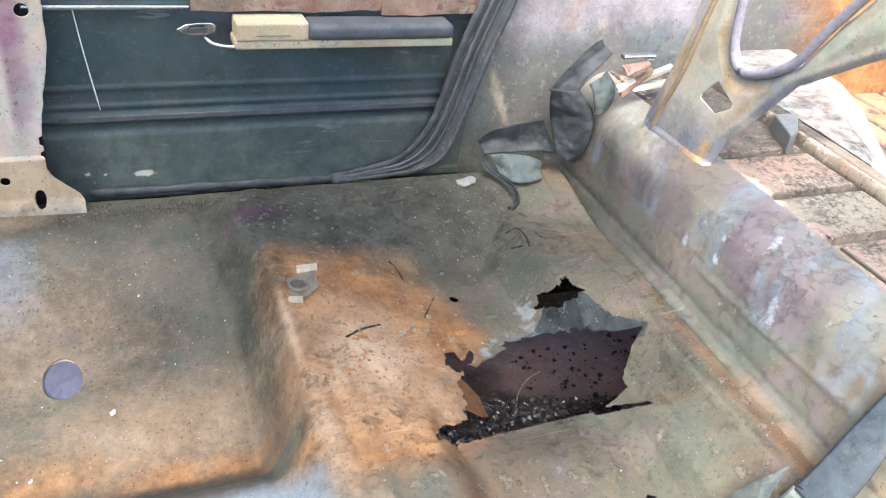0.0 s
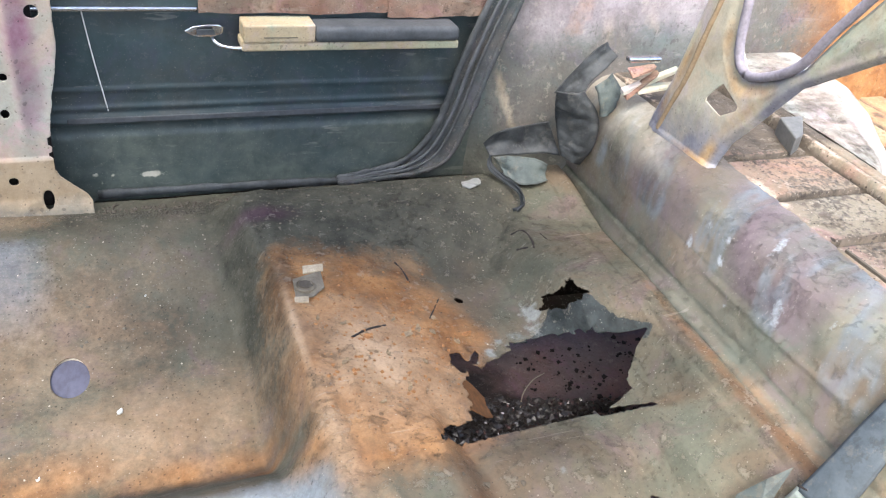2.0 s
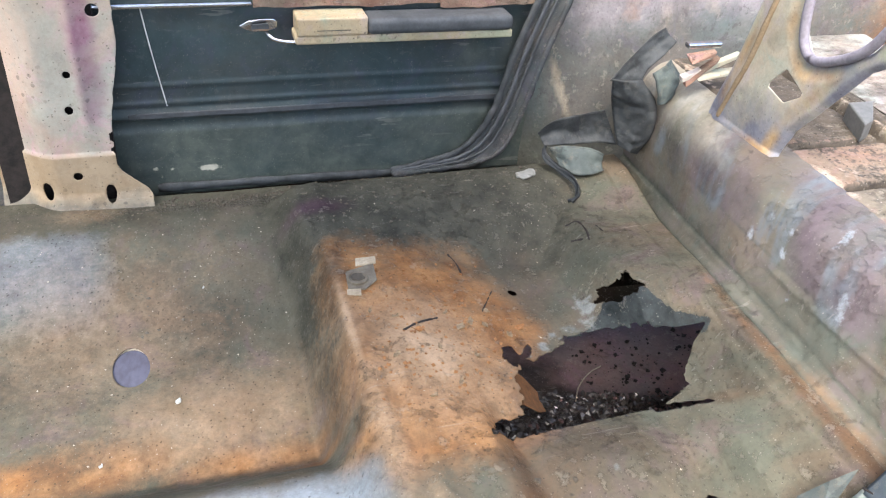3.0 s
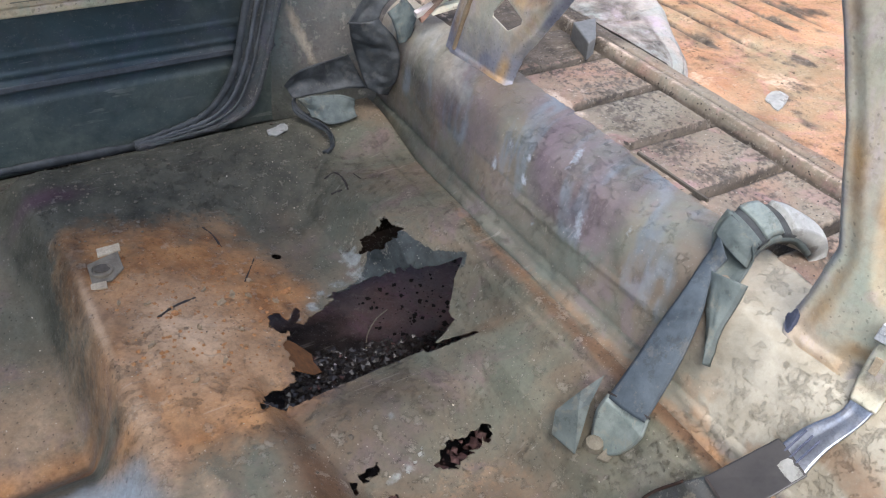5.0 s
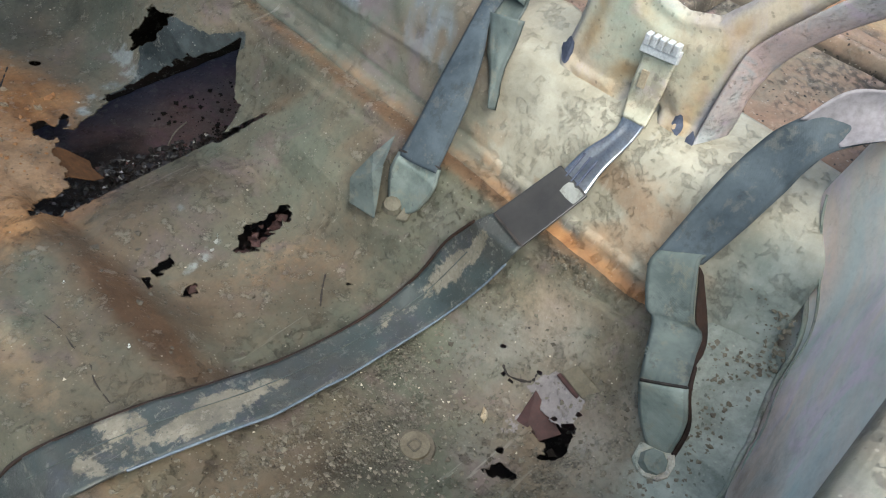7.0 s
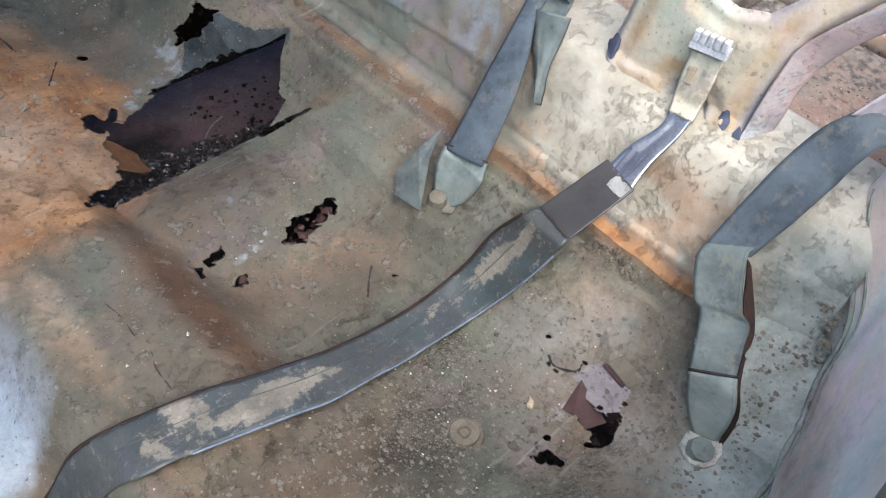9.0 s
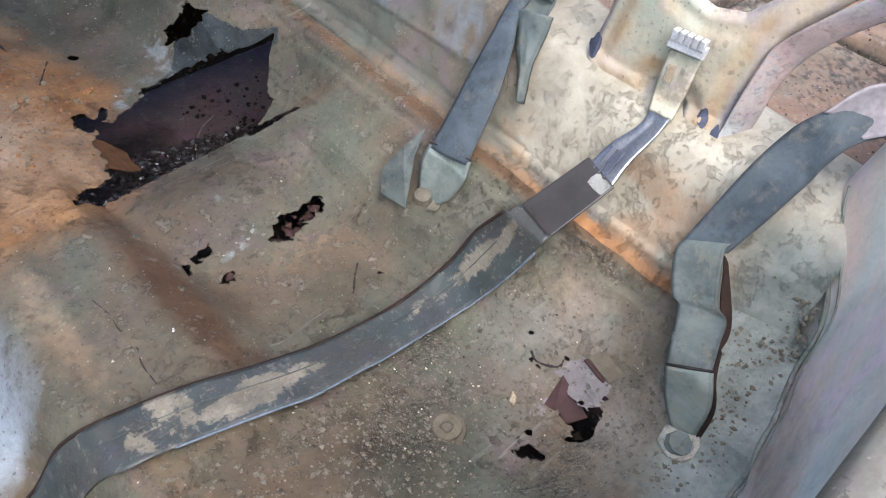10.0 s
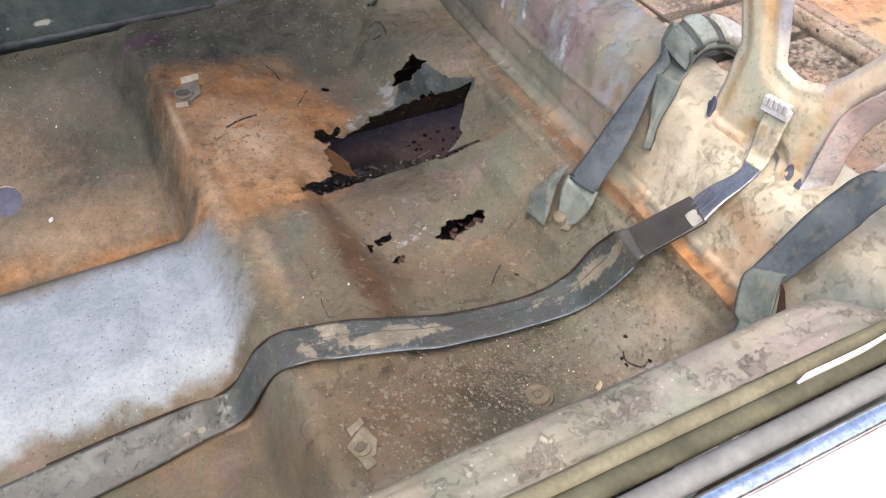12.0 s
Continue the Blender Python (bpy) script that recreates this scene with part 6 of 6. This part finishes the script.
crack([(0.151, 0.605), (0.155, 0.578), (0.153, 0.551), (0.155, 0.52), (0.148, 0.498), (0.147, 0.468)], 0.0009)
crack([(0.443, 0.501), (0.425, 0.485), (0.406, 0.465)], 0.0014)
crack([(0.332, 1.092), (0.313, 1.063), (0.293, 1.032)], 0.0014)
crack([(0.525, 1.227), (0.547, 1.226), (0.55, 1.195), (0.543, 1.168)], 0.0022)
crack([(0.517, 1.182), (0.535, 1.175)], 0.0026)
crack([(0.575, 1.209), (0.58, 1.189)], 0.0016)
crack([(0.281, 1.189), (0.291, 1.169), (0.293, 1.135)], 0.0018)
crack([(0.144, 0.975), (0.17, 0.99), (0.207, 1.004)], 0.0022)
crack([(0.513, 0.263), (0.508, 0.254), (0.508, 0.245), (0.52, 0.226), (0.534, 0.228)], 0.0018)
crumbs("pale_grit", scatter(1300, [(-0.4, 0.0, 0.95, 1.4), (0.07, 0.6, 0.2, 1.4), (0.3, 0.6, 0.15, 0.4)]), PALE_TAN, "tiny pale flakes of grit on the floor", "grit", 0.0004, 0.0024, zz)
crumbs("rust_grit", scatter(800, [(0.08, 0.33, 0.82, 1.18), (0.1, 0.3, 0.85, 1.15)]), RUSTY, "loose crumbs of rust on the seat pan", "grit", 0.0008, 0.0045, zz)
crumbs("sand_grains", scatter(3600, [(0.22, 0.46, 0.22, 0.37), (0.28, 0.44, 0.24, 0.34), (0.38, 0.50, 0.30, 0.38), (0.15, 0.35, 0.12, 0.36), (0.5, 0.68, 0.03, 0.12)]), SAND, "pale sandy grains scattered on the seat pan", "grit", 0.0005, 0.0026, zz)
crumbs("olive_grit", scatter(4200, [(0.22, 0.62, 0.10, 0.40), (0.30, 0.60, 0.12, 0.36), (0.45, 0.68, 0.04, 0.14), (0.08, 0.3, 0.2, 0.4), (-0.3, 0.6, 1.2, 1.46)]), GRIT, "sandy crumbs of dirt on the seat pan", "grit", 0.0008, 0.0046, zz)
crumbs("dark_grit", scatter(3200, [(0.05, 0.6, 1.2, 1.48), (0.25, 0.65, 0.1, 0.4), (0.0, 0.65, 0.2, 1.2)]), DARK, "dark crumbs of dirt on the floor", "grit", 0.0006, 0.0022, zz)
crumbs("dirt_clods", scatter(420, [(0.22, 0.62, 0.10, 0.36), (0.30, 0.46, 0.12, 0.34), (0.52, 0.68, 0.04, 0.16), (0.08, 0.3, 0.15, 0.4), (0.1, 0.55, 1.22, 1.44), (0.2, 0.3, 0.42, 0.7)]), CLOD, "dry clods of dirt on the seat pan", "dirt", 0.0016, 0.0055, zz)
crumbs("seam_dirt", [(SEAM[k][0] + 0.004 * rng.normal(), SEAM[k][1] + 0.006 + abs(0.018 * rng.normal())) for k in rng.integers(8, 28, 800)], GRIT, "dirt packed along the wheel arch seam", "dirt", 0.0008, 0.0038, lambda x, y: float(np.interp(x, [p[0] for p in SEAM], [p[2] for p in SEAM])) - 0.004, 0.0, False)
crumbs("sill_dirt", [(rng.uniform(-0.2, 0.45), 1.478 + 0.012 * rng.normal()) for _ in range(900)], CLOD, "dark dirt along the door sill", "dirt", 0.001, 0.0065, zz)
def heap(n, power, z):
    """Spots of the heap of scale, shifted along the camera's view so that it shows at the near rim of the large hole.
    """
    d = 0.48 - z
    return [(0.215 + 0.33 * u + 0.55 * d, 0.772 + 0.085 * rng.random() ** power * (1 - 0.8 * u) + 0.95 * d) for u in rng.random(n)]


crumbs("pit_debris", heap(1300, 1.3, 0.36), CRUST, "black flakes of scale under the hole", "debris", 0.001, 0.009, lambda x, y: 0.355, 0.025)
crumbs("pit_crumbs", heap(60, 1.0, 0.375), DARK_RED, "brown crumbs of scale under the hole", "debris", 0.001, 0.006, lambda x, y: 0.375, 0.02)
crumbs("pit_chips", heap(22, 1.1, 0.385), SIDE_PALE, "pale chips of scale under the hole", "debris", 0.0006, 0.0045, lambda x, y: 0.385, 0.012)
crumbs("hanging_crust", [(rng.uniform(0.22, 0.50), 0.775 + 0.012 * rng.random()) for _ in range(160)], CRUST, "black crust and shade hanging under the rim", "debris", 0.003, 0.010, lambda x, y: zz(x, 0.76) - 0.016, 0.006)
crumbs("slit_debris", [(rng.uniform(0.25, 0.48), rng.uniform(0.55, 0.64)) for _ in range(420)], DARK_RED, "red brown scale packed under the slits", "debris", 0.002, 0.011, lambda x, y: 0.435, 0.03)
crumbs("near_debris", [(rng.uniform(0.38, 0.54), rng.uniform(0.12, 0.25)) for _ in range(160)], DARK, "dark scale under the near hole", "debris", 0.003, 0.012, lambda x, y: 0.40, 0.03)
wire = tube("bent_wire", [(0.644, 1.188, 0.172), (0.603, 1.166, 0.178), (0.569, 1.138, 0.174), (0.548, 1.105, 0.168)], 0.0015, PALE_TAN, None, "", 40, 6)
tagged(wire, "pale bent wire seen through the rusted hole", "wire")
crumbs("panel_spots", [(rng.uniform(0.60, 0.98), rng.uniform(0.98, 1.27)) for _ in range(300)], DARK, "black specks of scale on the underseal", "debris", 0.002, 0.009, lambda x, y: 0.162)
# sheet edge bent down by rust, and the rusted plate under the near hole
bz = zz(0.275, 0.868)
bent = part("bent_edge", prism_bm([(0.276, 0.838, bz - 0.003), (0.279, 0.862, bz - 0.003), (0.291, 0.905, bz - 0.003), (0.312, 0.900, bz - 0.022), (0.336, 0.892, bz - 0.050), (0.330, 0.872, bz - 0.046), (0.336, 0.856, bz - 0.055), (0.318, 0.843, bz - 0.040)], (0, 0, -0.0015)), DULL_RUST)
tagged(bent, "orange bent down edge of the rusted hole", "torn edge")
pz = zz(0.48, 0.19)
plate = part("inner_plate", prism_bm([(0.514, 0.224, pz - 0.004), (0.497, 0.171, pz - 0.012), (0.452, 0.190, pz - 0.012), (0.468, 0.214, pz - 0.006)], (0, 0, -0.002)), DARK_RED)
tagged(leaned(plate), "red brown rusted plate under the near hole", "plate")

# ---- loose things in the trunk and by the quarter panel ----
def box_edge(y):
    return np.interp(y, [0.93, 0.985, 1.075, 1.175, 1.30, 1.5], [1.09, 1.14, 1.20, 1.275, 1.34, 1.37])


def box_shape(u, y):
    r = 0.05
    flat, turn = np.minimum(u / 0.6, 1), np.clip((u - 0.6) / 0.2, 0, 1) * math.pi / 2
    x = 1.044 + 0.028 * (y - 0.75) + (box_edge(y) - r - 1.044 - 0.028 * (y - 0.75)) * flat + r * np.sin(turn)
    z = 0.758 - r * (1 - np.cos(turn)) - 0.16 * np.clip((u - 0.8) / 0.2, 0, 1) - 0.03 * ss(0.96, 0.93, y)
    return x, y, z + 0.002 * grain(x, y, 14, 63)


tank = thing("wheel_box", "white painted box with dirt on its rounded top", "box", at=(1.1, 1.2, 0.6))
BOX_LAYERS = {"grime_shade": lambda u, y: np.clip(ss(0.62, 0.42, u + 0.1 * grain(u, y, 9, 64)) * (0.55 + 0.5 * grain(u * 0.2, y, 70, 65)) + 0.3 * ss(0.3, 0.6, grain(u * 0.2, y, 40, 66)), 0, 1)}
under_thing(sheet("top", np.linspace(0, 0.68, 50), np.arange(0.93, 1.5, 0.006), box_shape, DIRTY, None, BOX_LAYERS), tank)
under_thing(sheet("side", np.linspace(0.68, 1, 24), np.arange(0.93, 1.5, 0.006), box_shape, DIRTY, None, BOX_LAYERS), tank)
bar = part("steel_bar", box_bm((0.799, 0.628, 0.742), (0.8035, 0.765, 0.751), 0.0008), CLOD)
tagged(bar, "rusty flat steel bar lying on the trunk shelf", "bar")
bar2 = part("steel_bracket", prism_bm([(0.945, 1.05, 0.742), (0.975, 1.065, 0.742), (1.03, 1.13, 0.745), (0.975, 1.13, 0.745)], (0, 0, 0.035), 0.003), LEDGE)
tagged(bar2, "small blue grey steel bracket on the trunk shelf", "bracket")
flake("paint_flake", 1.585, 1.07, 0.530, 0.045, 0.022, 30, WEB_PALE, "curled white flake on the trunk floor", "flake", 5)
strip = part("trim_strip", box_bm((0.742, 1.295, 0.822), (0.812, 1.312, 0.832), 0.003), CHROME)
tagged(strip, "short bright metal trim strip by the quarter panel", "trim strip")
for k, (x0, z0, x1, z1) in enumerate(((0.742, 0.760, 0.842, 0.806), (0.75, 0.752, 0.80, 0.80), (0.77, 0.765, 0.85, 0.775), (0.745, 0.80, 0.79, 0.812))):
    bm = prism_bm([(x0, 1.29 - 0.004 * k, z0), (x1, 1.28, z1), (x1 + 0.003, 1.28, z1 + 0.009), (x0 - 0.002, 1.29, z0 + 0.010)], (0, 0.012, 0.002), 0.001)
    tagged(part("wood_splinter", bm, TORN if k % 2 else BRACE), "broken splinter of brown board by the bulkhead", "splinter", "splinters")
flake("paint_chip", 0.446, 0.242, zz(0.446, 0.242) + 0.001, 0.009, 0.0035, 40, OLD_TAN, "small pale chip on the seat pan", "chip", 7)
for cx, cy, r in ((0.366, 0.628, 0.004), (0.355, 0.621, 0.003), (0.372, 0.634, 0.0025), (0.34, 0.614, 0.003)):
    flake("paint_flake", cx, cy, zz(cx, cy) + 0.001, r, r * 0.6, 3000 * cx, WEB_PALE, "curled blue white flake by the rusted hole", "flake", int(cy * 100), 0.001, 12)
for cx, cy, r, turn in ((0.236, 0.995, 0.011, 20), (0.262, 1.012, 0.009, 65), (0.285, 1.006, 0.007, 110), (0.225, 1.03, 0.006, 40), (0.168, 0.985, 0.009, 150), (0.14, 1.02, 0.006, 10), (0.19, 0.945, 0.006, 80), (0.12, 0.93, 0.007, 35), (0.245, 0.93, 0.006, 95), (0.20, 0.87, 0.007, 55), (0.152, 0.845, 0.006, 25), (0.30, 1.045, 0.008, 140), (0.105, 1.04, 0.005, 70), (0.345, 1.005, 0.010, 15), (0.255, 1.075, 0.006, 60), (0.32, 0.985, 0.008, 100)):
    ob = flake("rust_flake", cx, cy, zz(cx, cy) + 0.001, r, r * 0.5, turn, SANDY if turn % 3 else RUSTY, "thin curled flake of rust on the seat pan", "flake", turn, 0.0016, 8)
    tagged(ob, "thin curled flake of rust on the seat pan", "flake", "rust flakes")
crack([(0.06, 1.452), (0.13, 1.457), (0.20, 1.462), (0.30, 1.463)], 0.0032)
for cx, cy, r in ((-0.192, 1.061, 0.0045), (0.195, 0.524, 0.002), (0.187, 0.643, 0.0016), (-0.137, 1.274, 0.002), (-0.305, 0.971, 0.003)):
    flake("pebble", cx, cy, zz(cx, cy), r, r * 0.8, 40, WHITE, "small white pebble on the car floor", "pebble", 6, r * 0.9, 5)
